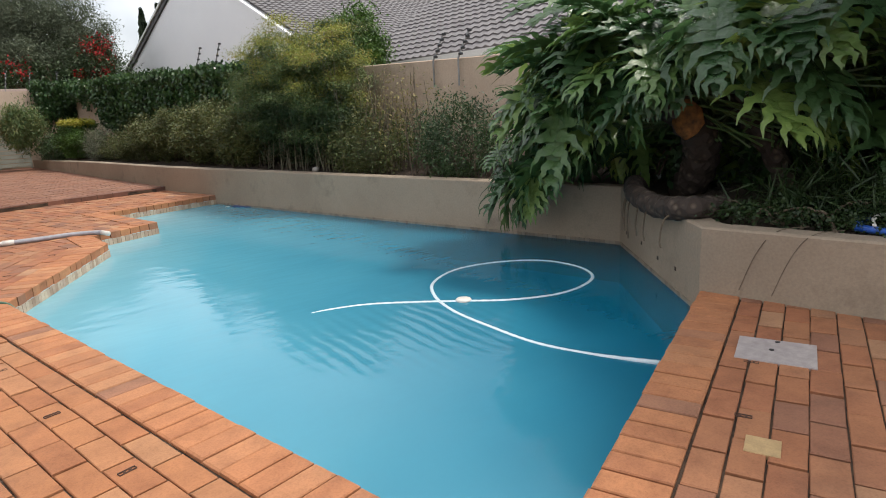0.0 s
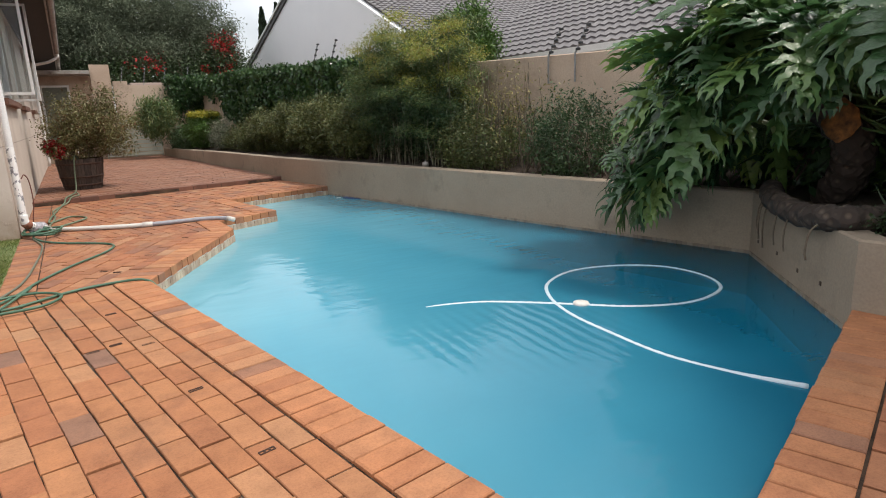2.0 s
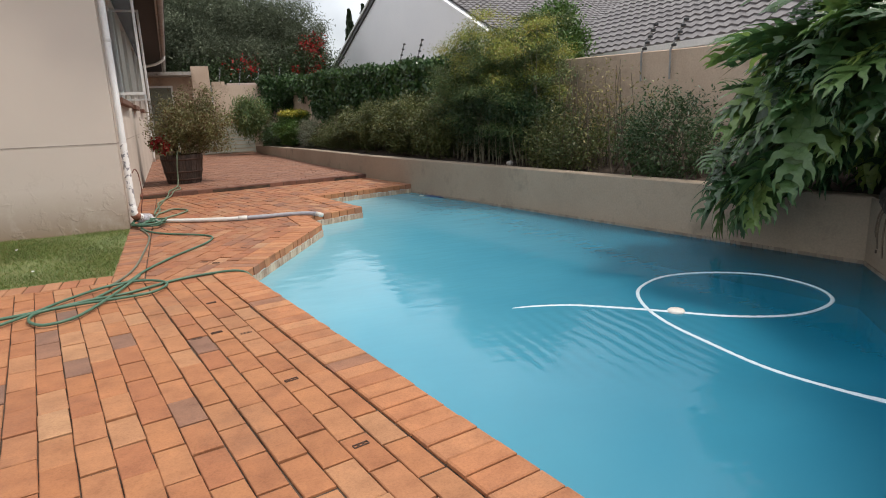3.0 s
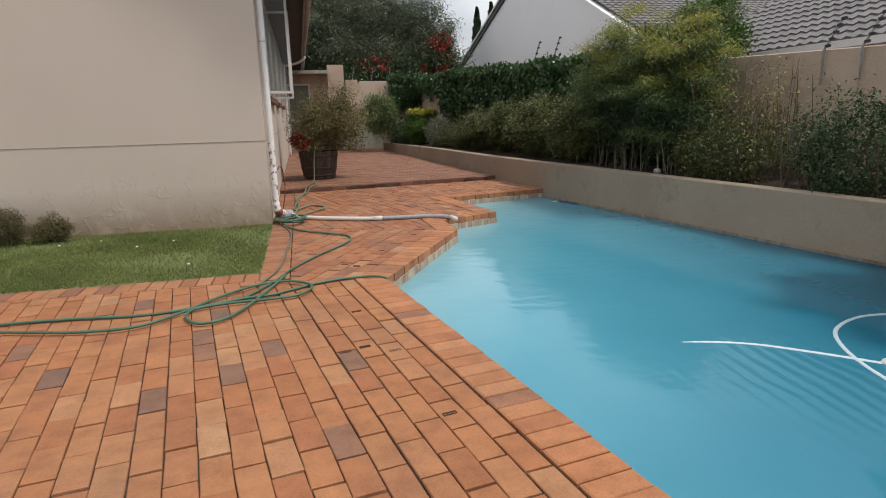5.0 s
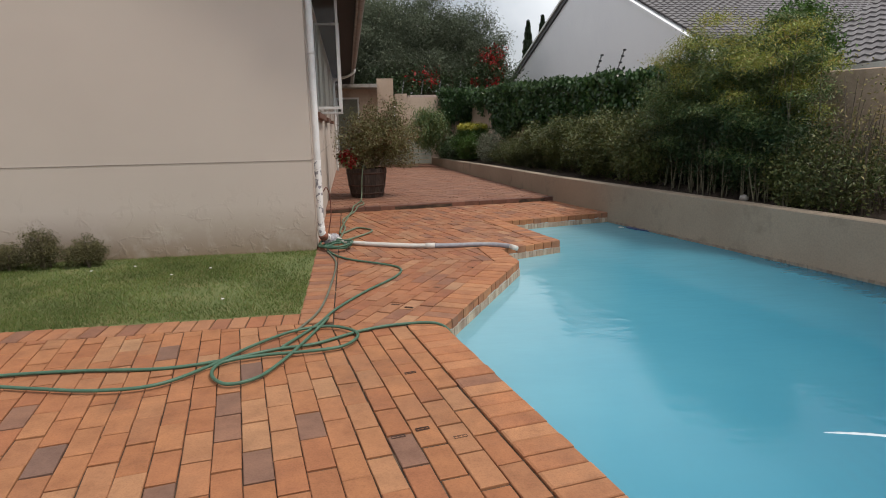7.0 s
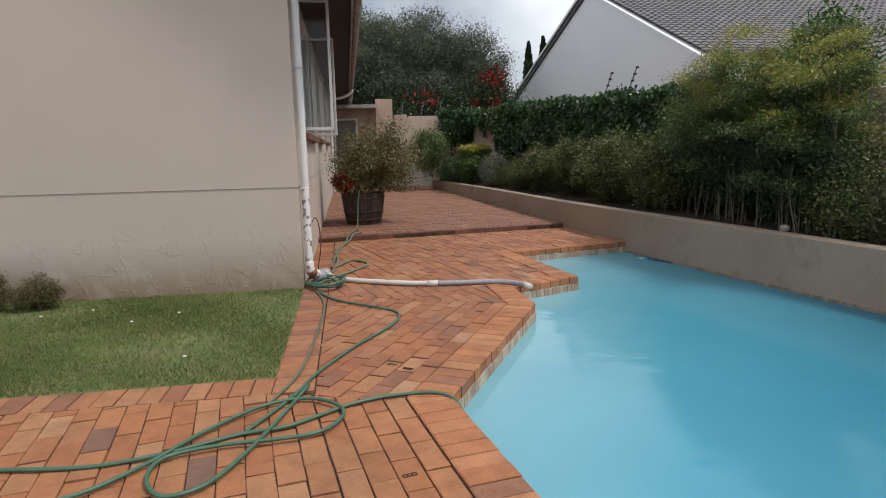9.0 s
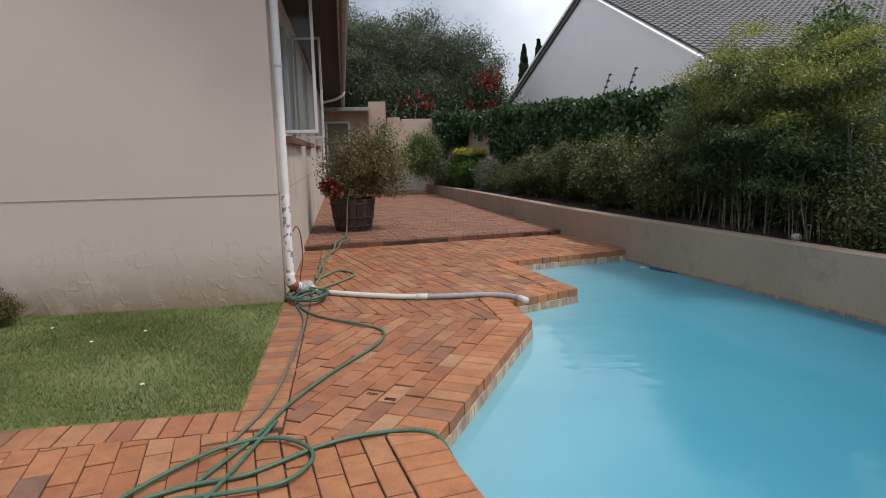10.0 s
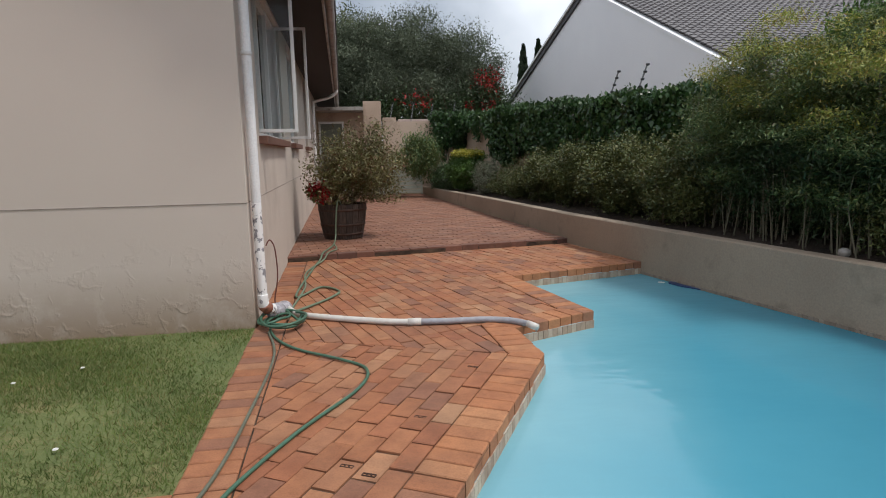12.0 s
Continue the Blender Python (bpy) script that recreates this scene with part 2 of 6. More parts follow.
L_YOUNG = leaf_material("young_nandina_leaf", [(0.275, 0.330, 0.068), (0.425, 0.390, 0.083), (0.237, 0.300, 0.068), (0.413, 0.282, 0.094), (0.300, 0.360, 0.077)], 0.5, 0.25)
# darkened leaf green, with the shade of low foliage put into the colour
L_SHADE = leaf_material("shade_darkened_leaf", [(0.022, 0.048, 0.016), (0.035, 0.065, 0.02), (0.045, 0.08, 0.024), (0.028, 0.055, 0.02)], 0.5)
L_BRIGHT = leaf_material("bright_leaf", [(0.078, 0.163, 0.036), (0.117, 0.215, 0.048), (0.065, 0.130, 0.036)], 0.45)
L_DRY = leaf_material("sparse_leaf", [(0.299, 0.230, 0.088), (0.196, 0.172, 0.055), (0.414, 0.322, 0.143), (0.115, 0.127, 0.033)], 0.6)
L_YELLOW = leaf_material("yellow_leaf", [(0.38, 0.35, 0.035), (0.27, 0.28, 0.03), (0.45, 0.40, 0.05)], 0.5)
L_OLIVE = leaf_material("olive_leaf", [(0.110, 0.135, 0.095), (0.165, 0.195, 0.145), (0.125, 0.155, 0.110), (0.090, 0.115, 0.080), (0.205, 0.235, 0.185)], 0.7, 0.2, 0.25)
L_RED = leaf_material("red_bract", [(0.357, 0.013, 0.017), (0.255, 0.013, 0.017), (0.425, 0.025, 0.025)], 0.6)
L_POT = leaf_material("variegated_leaf", [(0.16, 0.15, 0.06), (0.27, 0.25, 0.12), (0.10, 0.12, 0.04), (0.34, 0.31, 0.18), (0.13, 0.13, 0.05), (0.17, 0.09, 0.05)], 0.5)
L_CYPRESS = leaf_material("cypress_leaf", [(0.015, 0.03, 0.015), (0.03, 0.05, 0.02)], 0.7)
L_SILVER = leaf_material("silver_leaf", [(0.16, 0.18, 0.13), (0.10, 0.12, 0.08), (0.22, 0.22, 0.17)], 0.6)
L_LAWNBUSH = leaf_material("dull_bush_leaf", [(0.105, 0.100, 0.048), (0.165, 0.138, 0.072), (0.135, 0.125, 0.054), (0.075, 0.075, 0.036)], 0.7)
L_GRASS = leaf_material("lawn_blade", [(0.145, 0.205, 0.058), (0.18, 0.24, 0.072), (0.125, 0.19, 0.052), (0.25, 0.235, 0.10)], 0.6, 0.45)


# ---- mesh helpers ----
def link(name, me, mat, parent=None, label="", smooth=False):
    if mat and not me.materials:
        me.materials.append(mat)
    if smooth:
        me.polygons.foreach_set("use_smooth", [True] * len(me.polygons))
    ob = new(name, me)
    if parent:
        ob.parent = parent
    if label:
        ob["label"] = label
    return ob


def part(name, bm, mat, parent=None, label="", smooth=False):
    me = bpy.data.meshes.new(name)
    bm.to_mesh(me)
    bm.free()
    return link(name, me, mat, parent, label, smooth)


def raw(name, verts, faces, mat, parent=None, label="", smooth=False):
    me = bpy.data.meshes.new(name)
    me.from_pydata([tuple(v) for v in verts], [], faces)
    me.update()
    return link(name, me, mat, parent, label, smooth)


def quads(name, arr, mat, parent=None, label=""):
    """Many separate four-cornered pieces from an array (n, 4, 3)."""
    k = len(arr)
    me = bpy.data.meshes.new(name)
    me.vertices.add(4 * k)
    me.vertices.foreach_set("co", np.asarray(arr, dtype=np.float32).ravel())
    me.loops.add(4 * k)
    me.loops.foreach_set("vertex_index", np.arange(4 * k, dtype=np.int32))
    me.polygons.add(k)
    me.polygons.foreach_set("loop_start", np.arange(0, 4 * k, 4, dtype=np.int32))
    me.update(calc_edges=True)
    return link(name, me, mat, parent, label)


def empty(name, at=(0, 0, 0)):
    ob = new(name)
    ob.location = at
    ob.empty_display_size = 0.1
    bpy.context.view_layer.update()
    return ob


def adopt(child, thing):
    """Parent a mesh built in world places to an Empty at its base."""
    child.parent = thing
    child.matrix_parent_inverse = Matrix.Translation(thing.location).inverted()
    return child


def box(bm, lo, hi, m=None, bevel=0.0):
    vs = [bm.verts.new((x, y, z)) for z in (lo[2], hi[2]) for y in (lo[1], hi[1]) for x in (lo[0], hi[0])]
    fs = [bm.faces.new([vs[i] for i in q]) for q in ((0, 2, 3, 1), (4, 5, 7, 6), (0, 1, 5, 4), (1, 3, 7, 5), (3, 2, 6, 7), (2, 0, 4, 6))]
    if bevel:
        es = list({e for f in fs for e in f.edges})
        got = bmesh.ops.bevel(bm, geom=es, offset=bevel, segments=2, affect="EDGES", profile=0.7)
        vs = list({v for f in got["faces"] for v in f.verts} | {v for v in vs if v.is_valid})
    if m:
        bmesh.ops.transform(bm, matrix=m, verts=vs)
    return vs


def boxed(name, lo, hi, mat, parent=None, label="", bevel=0.0):
    bm = bmesh.new()
    box(bm, lo, hi, bevel=bevel)
    return part(name, bm, mat, parent, label)


def prism(bm, poly, z0, z1):
    """An upright solid over a counter-clockwise outline."""
    lo = [bm.verts.new((x, y, z0)) for x, y in poly]
    hi = [bm.verts.new((x, y, z1)) for x, y in poly]
    k = len(poly)
    bm.faces.new(hi)
    bm.faces.new(lo[::-1])
    for i in range(k):
        bm.faces.new((lo[i], lo[(i + 1) % k], hi[(i + 1) % k], hi[i]))


def smooth_path(pts, steps=8, closed=False):
    p = [Vector(q) for q in pts]
    out = []
    for i in range(len(p) - 1):
        a, b, c, d = p[max(i - 1, 0)], p[i], p[i + 1], p[min(i + 2, len(p) - 1)]
        for s in range(steps):
            t = s / steps
            out.append(0.5 * ((2 * b) + (c - a) * t + (2 * a - 5 * b + 4 * c - d) * t * t + (3 * b - a - 3 * c + d) * t ** 3))
    out.append(p[-1])
    return out


def tube(bm, pts, radius, seg=8):
    """A round tube along a line of points; radius is a number or one for each point."""
    p = [Vector(q) for q in pts]
    rad = radius if isinstance(radius, (list, tuple)) else [radius] * len(p)
    rings, up = [], None
    for i, q in enumerate(p):
        d = (p[min(i + 1, len(p) - 1)] - p[max(i - 1, 0)]).normalized()
        if up is None:
            up = d.orthogonal().normalized()
        up = (up - d * up.dot(d))
        up = up.normalized() if up.length > 1e-6 else d.orthogonal().normalized()
        side = d.cross(up)
        rings.append([bm.verts.new(q + (up * math.cos(a) + side * math.sin(a)) * rad[i]) for a in (2 * math.pi * k / seg for k in range(seg))])
    for a, b in zip(rings, rings[1:]):
        for k in range(seg):
            bm.faces.new((a[k], a[(k + 1) % seg], b[(k + 1) % seg], b[k]))
    bm.faces.new(rings[0][::-1])
    bm.faces.new(rings[-1])


def lathe(bm, rings, seg=24, at=(0, 0, 0), caps=True):
    rows = [[bm.verts.new((at[0] + r * math.cos(2 * math.pi * k / seg), at[1] + r * math.sin(2 * math.pi * k / seg), at[2] + z)) for k in range(seg)] for r, z in rings]
    for a, b in zip(rows, rows[1:]):
        for k in range(seg):
            bm.faces.new((a[k], a[(k + 1) % seg], b[(k + 1) % seg], b[k]))
    if caps:
        bm.faces.new(rows[0][::-1])
        bm.faces.new(rows[-1])


# ---- the plan ----
P1, P2, PN, P3, P4 = (0.956, -2.84), (1.97, -1.08), (1.95, -0.46), (2.71, -0.15), (2.46, 1.40)
P5, PC, PB, PQ = (4.14, 1.80), (5.42, -4.80), (4.15, -6.19), (1.68, -7.03)
POOL = [P1, PQ, PB, PC, P5, P4, P3, PN, P2]
WATER_Z, DECK_T, STEP_Z, WALL_TOP = -0.135, 0.06, 0.07, 0.40
PLANTER = [(3.20, 14.0), (3.58, 7.3), (3.86, 3.6), P5, PC, PB, (4.30, -7.3), (4.55, -9.0)]
FENCE = [(4.55, 14.2), (4.95, 10.0), (5.5, 4.4), (5.95, 1.5), (6.35, -2.0), (6.75, -5.0), (7.1, -9.5)]


def offset_line(line, d):
    """The same open line moved d to its left."""
    out = []
    for i, q in enumerate(line):
        dirs = []
        if i > 0:
            dirs.append((Vector(q) - Vector(line[i - 1])).normalized())
        if i < len(line) - 1:
            dirs.append((Vector(line[i + 1]) - Vector(q)).normalized())
        t = sum(dirs, Vector((0, 0))).normalized()
        nrm = Vector((-t.y, t.x))
        k = d / max(0.4, nrm.dot(Vector((-dirs[0].y, dirs[0].x))))
        out.append(tuple(Vector(q) + nrm * k))
    return out


def wall_along(name, line, thick, z0, z1, mat, label, tops=None):
    """A wall of real thickness whose face follows a line; the body lies to the line's left."""
    back = offset_line(line, thick)
    bm = bmesh.new()
    k = len(line)
    tops = tops or [z1] * k
    rows = []
    for i in range(k):
        rows.append([bm.verts.new((*line[i], z0)), bm.verts.new((*line[i], tops[i] - 0.012)), bm.verts.new((*(Vector(line[i]).lerp(Vector(back[i]), 0.07)), tops[i])),
                     bm.verts.new((*(Vector(line[i]).lerp(Vector(back[i]), 0.93)), tops[i])), bm.verts.new((*back[i], tops[i] - 0.012)), bm.verts.new((*back[i], z0))])
    for a, b in zip(rows, rows[1:]):
        for j in range(6):
            bm.faces.new((a[j], b[j], b[(j + 1) % 6], a[(j + 1) % 6]))
    bm.faces.new(rows[0])
    bm.faces.new(rows[-1][::-1])
    bmesh.ops.recalc_face_normals(bm, faces=bm.faces)
    return tagged(part(name, bm, mat), label, "wall", kind="structure")


# ---- ground, pool ----
def build_ground():
    bm = bmesh.new()
    outer = [(-900, -900), (900, -900), (900, 900), (-900, 900)]
    ov = [bm.verts.new((*p, -0.0115)) for p in outer]
    iv = [bm.verts.new((*p, -0.0115)) for p in POOL]
    es = [bm.edges.new((ov[i], ov[(i + 1) % 4])) for i in range(4)] + [bm.edges.new((iv[i], iv[(i + 1) % len(iv)])) for i in range(len(iv))]
    bmesh.ops.triangle_fill(bm, edges=es, use_beauty=True)
    for f in list(bm.faces):
        c = f.calc_center_median()
        if inside((c.x, c.y), POOL):
            bm.faces.remove(f)
    bmesh.ops.recalc_face_normals(bm, faces=bm.faces)
    if bm.faces[:] and bm.faces[:][0].normal.z < 0:
        bmesh.ops.reverse_faces(bm, faces=bm.faces)
    tagged(part("ground", bm, M_JOINT), "sandy brown bedding and soil under the paving", "ground", kind="structure")


def inside(p, poly):
    x, y = p
    odd = False
    for i in range(len(poly)):
        (x0, y0), (x1, y1) = poly[i], poly[i - 1]
        if (y0 > y) != (y1 > y) and x < (x1 - x0) * (y - y0) / (y1 - y0) + x0:
            odd = not odd
    return odd


def pool_depth(x, y):
    return -1.0 - 1.1 * min(1, max(0, (0.86 * x - 0.5 * y - 1.5) / 4.0))


def build_pool():
    bm = bmesh.new()
    top = [bm.verts.new((*p, -0.065)) for p in POOL]
    low = [bm.verts.new((*p, pool_depth(*p))) for p in POOL]
    k = len(POOL)
    for i in range(k):
        j = (i + 1) % k
        bm.faces.new((top[i], low[i], low[j], top[j]))
    es = [bm.edges.get((low[i], low[(i + 1) % k])) for i in range(k)]
    bmesh.ops.triangle_fill(bm, edges=es, use_beauty=True)
    shell = tagged(part("swimming_pool", bm, M_POOL), "pale blue plastered swimming pool shell", "pool", kind="structure")
    # entry shelf at the shallow end
    bm = bmesh.new()
    prism(bm, [(2.47, 1.36), (2.62, 0.45), (4.36, 0.98), (4.16, 1.74)], -1.2, -0.30)
    part("step", bm, plain("pool_step_white", (0.62, 0.74, 0.78), 0.7), shell, "submerged white entry step")
    bm = bmesh.new()
    top = [bm.verts.new((*p, WATER_Z)) for p in offset_line(POOL + [POOL[0], POOL[1]], -0.0)[:k]]
    es = [bm.edges.new((top[i], top[(i + 1) % k])) for i in range(k)]
    bmesh.ops.triangle_fill(bm, edges=es, use_beauty=True)
    bmesh.ops.recalc_face_normals(bm, faces=bm.faces)
    if bm.faces[:][0].normal.z < 0:
        bmesh.ops.reverse_faces(bm, faces=bm.faces)
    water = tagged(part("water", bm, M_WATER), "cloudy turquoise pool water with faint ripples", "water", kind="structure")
    return shell


build_ground()
POOL_SHELL = build_pool()
# lawn bed
bm = bmesh.new()
prism(bm, [(-9, -2.36), (0.0, -2.36), (0.0, 0.02), (-9, 0.02)], -0.06, -0.004)
tagged(part("lawn_soil", bm, surface("lawn_thatch", (0.11, 0.145, 0.045), (0.18, 0.20, 0.07), 3, 0.95, 0.8, 0.012, 70, stain=(0.24, 0.20, 0.09), stain_scale=2.5)), "short green lawn turf with dry patches", "lawn", kind="structure")
# planter wall and soil, boundary wall
wall_along("planter_wall", offset_line(PLANTER, -0.006), 0.166, -0.5, WALL_TOP, M_PLANTER, "low weathered beige plastered planter wall beside the pool", [0.30, 0.40, 0.42, 0.42, 0.40, 0.40, 0.40, 0.40])
bm = bmesh.new()
front, back = offset_line(PLANTER, 0.10), FENCE
vs_f = [bm.verts.new((*p, 0.31 if i else 0.24)) for i, p in enumerate(front)]
vs_b = [bm.verts.new((*p, 0.46)) for p in back]
ring = vs_f + vs_b[::-1]
bmesh.ops.triangle_fill(bm, edges=[bm.edges.new((ring[i], ring[(i + 1) % len(ring)])) for i in range(len(ring))], use_beauty=True)
bmesh.ops.recalc_face_normals(bm, faces=bm.faces)
tagged(part("planter_soil", bm, M_SOIL), "dark soil with leaf litter in the raised planter", "soil", kind="structure")
wall_along("boundary_wall", FENCE, 0.22, -0.2, 1.85, M_FENCE_WALL, "weathered pinkish beige plastered boundary wall", [2.1, 2.05, 1.98, 1.90, 1.80, 1.78, 1.78])


# ---- the house ----
def build_house():
    house = tagged(empty("house", (0, 0, 0)), "single-storey beige plastered house with a dark pitched roof", "house")
    # side wall with two window openings, made of butted pieces
    W = [(1.00, 3.45, 1.50, 2.92), (4.55, 6.0, 1.50, 2.92), (8.2, 9.4, 1.50, 2.92)]
    bm = bmesh.new()
    ys = [0.23] + [v for w in W for v in w[:2]] + [19.0]
    zs = [-0.3, 1.50, 2.92, 3.10]
    grid = {(s, a, c): bm.verts.new((-0.23 * s, y, z)) for s in (0, 1) for a, y in enumerate(ys) for c, z in enumerate(zs)}
    solid = {(a, c) for a in range(len(ys) - 1) for c in range(3) if not (c == 1 and a % 2 == 1)}
    for a, c in solid:
        ring = ((a, c), (a + 1, c), (a + 1, c + 1), (a, c + 1))
        bm.faces.new([grid[(0, *q)] for q in ring])
        bm.faces.new([grid[(1, *q)] for q in ring[::-1]])
        for p, q, nb in ((ring[0], ring[1], (a, c - 1)), (ring[1], ring[2], (a + 1, c)), (ring[2], ring[3], (a, c + 1)), (ring[3], ring[0], (a - 1, c))):
            if nb not in solid:
                bm.faces.new((grid[(0, *p)], grid[(1, *p)], grid[(1, *q)], grid[(0, *q)]))
    bmesh.ops.recalc_face_normals(bm, faces=bm.faces)
    part("wall", bm, M_WALL, house, "beige plastered side wall with a crack line")
    # gable wall facing the lawn, its top following the roof
    bm = bmesh.new()
    prof = [(-8.5, -0.3), (0.0, -0.3), (0.0, 3.05), (-4.25, 6.4), (-8.5, 3.05)]
    fr = [bm.verts.new((x, 0.0, z)) for x, z in prof]
    bk = [bm.verts.new((x, 0.23, z)) for x, z in prof]
    bm.faces.new(fr)
    bm.faces.new(bk[::-1])
    for i in range(5):
        j = (i + 1) % 5
        bm.faces.new((fr[i], bk[i], bk[j], fr[j]))
    bmesh.ops.recalc_face_normals(bm, faces=bm.faces)
    part("wall", bm, M_GABLE, house, "smooth beige gable wall, blistered paint low down")
    # joint line at sill height: a thin strip in the groove's shadow colour
    bm = bmesh.new()
    box(bm, (-8.5, -0.004, 0.966), (0.0, 0.0005, 0.971))
    box(bm, (-0.0005, 0.0, 0.966), (0.003, 14.85, 0.971))
    part("joint_line", bm, plain("shadow_joint", (0.27, 0.225, 0.19), 0.9), house, "thin dark plaster joint")
    # far, back and left walls that close the house
    boxed("wall", (-8.5, 18.8, -0.3), (-0.23, 19.0, 3.05), M_WALL, house)
    boxed("wall", (-8.5, 0.23, -0.3), (-8.3, 18.8, 3.05), M_WALL, house)
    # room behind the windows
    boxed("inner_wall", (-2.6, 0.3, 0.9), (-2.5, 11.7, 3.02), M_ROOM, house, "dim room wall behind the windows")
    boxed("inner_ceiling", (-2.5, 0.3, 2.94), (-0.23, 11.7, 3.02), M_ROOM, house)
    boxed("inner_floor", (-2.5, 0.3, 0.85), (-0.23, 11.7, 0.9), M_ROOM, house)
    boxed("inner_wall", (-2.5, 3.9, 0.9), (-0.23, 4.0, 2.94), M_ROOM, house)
    # roof: two slopes with eaves, soffit, fascia, bargeboard
    bm = bmesh.new()
    m = 0.80
    for sgn in (1, -1):
        xs = [(-4.25, 3.10 + 4.95 * m), (-4.25 + sgn * 4.98, 3.10 - 0.03 * m)]
        vs = []
        for dz in (0, 0.09):
            for x, z in xs:
                for y in (-0.36, 19.1):
                    vs.append(bm.verts.new((x, y, z + dz)))
        for q in ((0, 1, 3, 2), (4, 6, 7, 5), (0, 2, 6, 4), (1, 5, 7, 3), (2, 3, 7, 6), (0, 4, 5, 1)):
            bm.faces.new([vs[i] for i in q])
    bmesh.ops.recalc_face_normals(bm, faces=bm.faces)
    part("roof", bm, M_TILE, house, "dark grey tiled roof")
    boxed("soffit", (0.004, -0.30, 2.945), (0.585, 19.0, 2.96), M_DARK, house, "dark stained timber soffit")
    boxed("fascia", (0.585, -0.34, 2.86), (0.61, 19.0, 3.06), M_FASCIA, house, "weathered grey fascia board", 0.004)
    # gutter: open half round
    bm = bmesh.new()
    prof = [(0.612 + 0.05 + 0.05 * math.cos(a), 2.985 + 0.06 * math.sin(a)) for a in (math.pi + math.pi * i / 8 for i in range(9))]
    prof += [(0.612 + 0.05 + 0.044 * math.cos(a), 2.99 + 0.053 * math.sin(a)) for a in (2 * math.pi - math.pi * i / 8 for i in range(9))]
    rows = [[bm.verts.new((x, y, z)) for x, z in prof] for y in (-0.30, 18.9)]
    for k in range(len(prof)):
        bm.faces.new((rows[0][k], rows[0][(k + 1) % len(prof)], rows[1][(k + 1) % len(prof)], rows[1][k]))
    bm.faces.new(rows[0][::-1])
    bm.faces.new(rows[1])
    gutter = part("gutter", bm, M_FASCIA, house, "grey half-round roof gutter")
    bm = bmesh.new()
    tube(bm, smooth_path([(0.66, 11.2, 2.94), (0.65, 11.2, 2.86), (0.45, 11.2, 2.74), (0.14, 11.2, 2.66), (0.075, 11.2, 2.55), (0.07, 11.2, 1.2), (0.07, 11.2, 0.12)], 5), 0.038, 10)
    part("downpipe", bm, M_WHITE, house, "white downpipe with an offset bend", True)
    # bargeboard along the gable verge
    bm = bmesh.new()
    for sgn in (1, -1):
        ang = math.atan(m) * sgn
        mm = Matrix.Translation((-4.25 + sgn * 2.49, -0.35, 3.10 + 2.46 * m - 0.02)) @ Matrix.Rotation(ang, 4, "Y")
        box(bm, (-3.15, -0.012, -0.12), (3.15, 0.012, 0.08), mm)
    part("bargeboard", bm, M_DARK, house, "dark timber bargeboard")
    return house, W


M_GABLE, n, l, b = material("blistered_beige_plaster")
geo = n.new("ShaderNodeNewGeometry").outputs["Position"]
sep = n.new("ShaderNodeSeparateXYZ")
l.new(geo, sep.inputs[0])
base = ramp_node(n, l, noise_node(n, l, 0.5, 4, world=True), [(0.3, (0.53, 0.455, 0.395)), (0.7, (0.57, 0.495, 0.43))])
low = n.new("ShaderNodeMapRange")
low.inputs["From Min"].default_value, low.inputs["From Max"].default_value = 0.05, 0.80
low.inputs["To Min"].default_value, low.inputs["To Max"].default_value = 1.0, 0.0
l.new(sep.outputs["Z"], low.inputs["Value"])
crk = n.new("ShaderNodeTexVoronoi")
crk.feature = "DISTANCE_TO_EDGE"
crk.inputs["Scale"].default_value = 6.0
warp = n.new("ShaderNodeTexNoise")
warp.inputs["Scale"].default_value, warp.inputs["Detail"].default_value = 4.0, 6
l.new(geo, warp.inputs["Vector"])
wm = mix_node(n, l, geo, warp.outputs["Color"], 0.35)
l.new(wm, crk.inputs["Vector"])
edge = ramp_node(n, l, crk.outputs["Distance"], [(0.0, (1, 1, 1)), (0.10, (0, 0, 0))])
gate = ramp_node(n, l, noise_node(n, l, 4.5, 5, world=True), [(0.46, (0, 0, 0)), (0.56, (1, 1, 1))])
edge = mix_node(n, l, edge, gate, 1.0, "MULTIPLY")
edge = mix_node(n, l, edge, low.outputs[0], 1.0, "MULTIPLY")
dirt = ramp_node(n, l, noise_node(n, l, 3.0, 8, 0.7, world=True), [(0.12, (0, 0, 0)), (0.50, (1, 1, 1))])
lowd = n.new("ShaderNodeMapRange")
lowd.inputs["From Min"].default_value, lowd.inputs["From Max"].default_value = -0.05, 0.50
lowd.inputs["To Min"].default_value, lowd.inputs["To Max"].default_value = 1.0, 0.0
l.new(sep.outputs["Z"], lowd.inputs["Value"])
splash = mix_node(n, l, dirt, lowd.outputs[0], 1.0, "MULTIPLY")
c = mix_node(n, l, base, (0.25, 0.17, 0.11), splash)
c = mix_node(n, l, c, (0.34, 0.27, 0.21), mix_node(n, l, edge, (0.35, 0.35, 0.35), 1.0, "MULTIPLY"))
l.new(c, b.inputs["Base Color"])
b.inputs["Roughness"].default_value = 0.85
hsum = mix_node(n, l, edge, noise_node(n, l, 60, 4, world=True), 0.12)
bump_node(n, l, hsum, 0.5, 0.009, b)

M_PANE, n, l, b = material("window_glass")
b.inputs["Base Color"].default_value = (0.9, 0.95, 0.95, 1)
b.inputs["Roughness"].default_value = 0.02
b.inputs["Transmission Weight"].default_value = 1.0
b.inputs["IOR"].default_value = 1.22

HOUSE, WINDOWS = build_house()


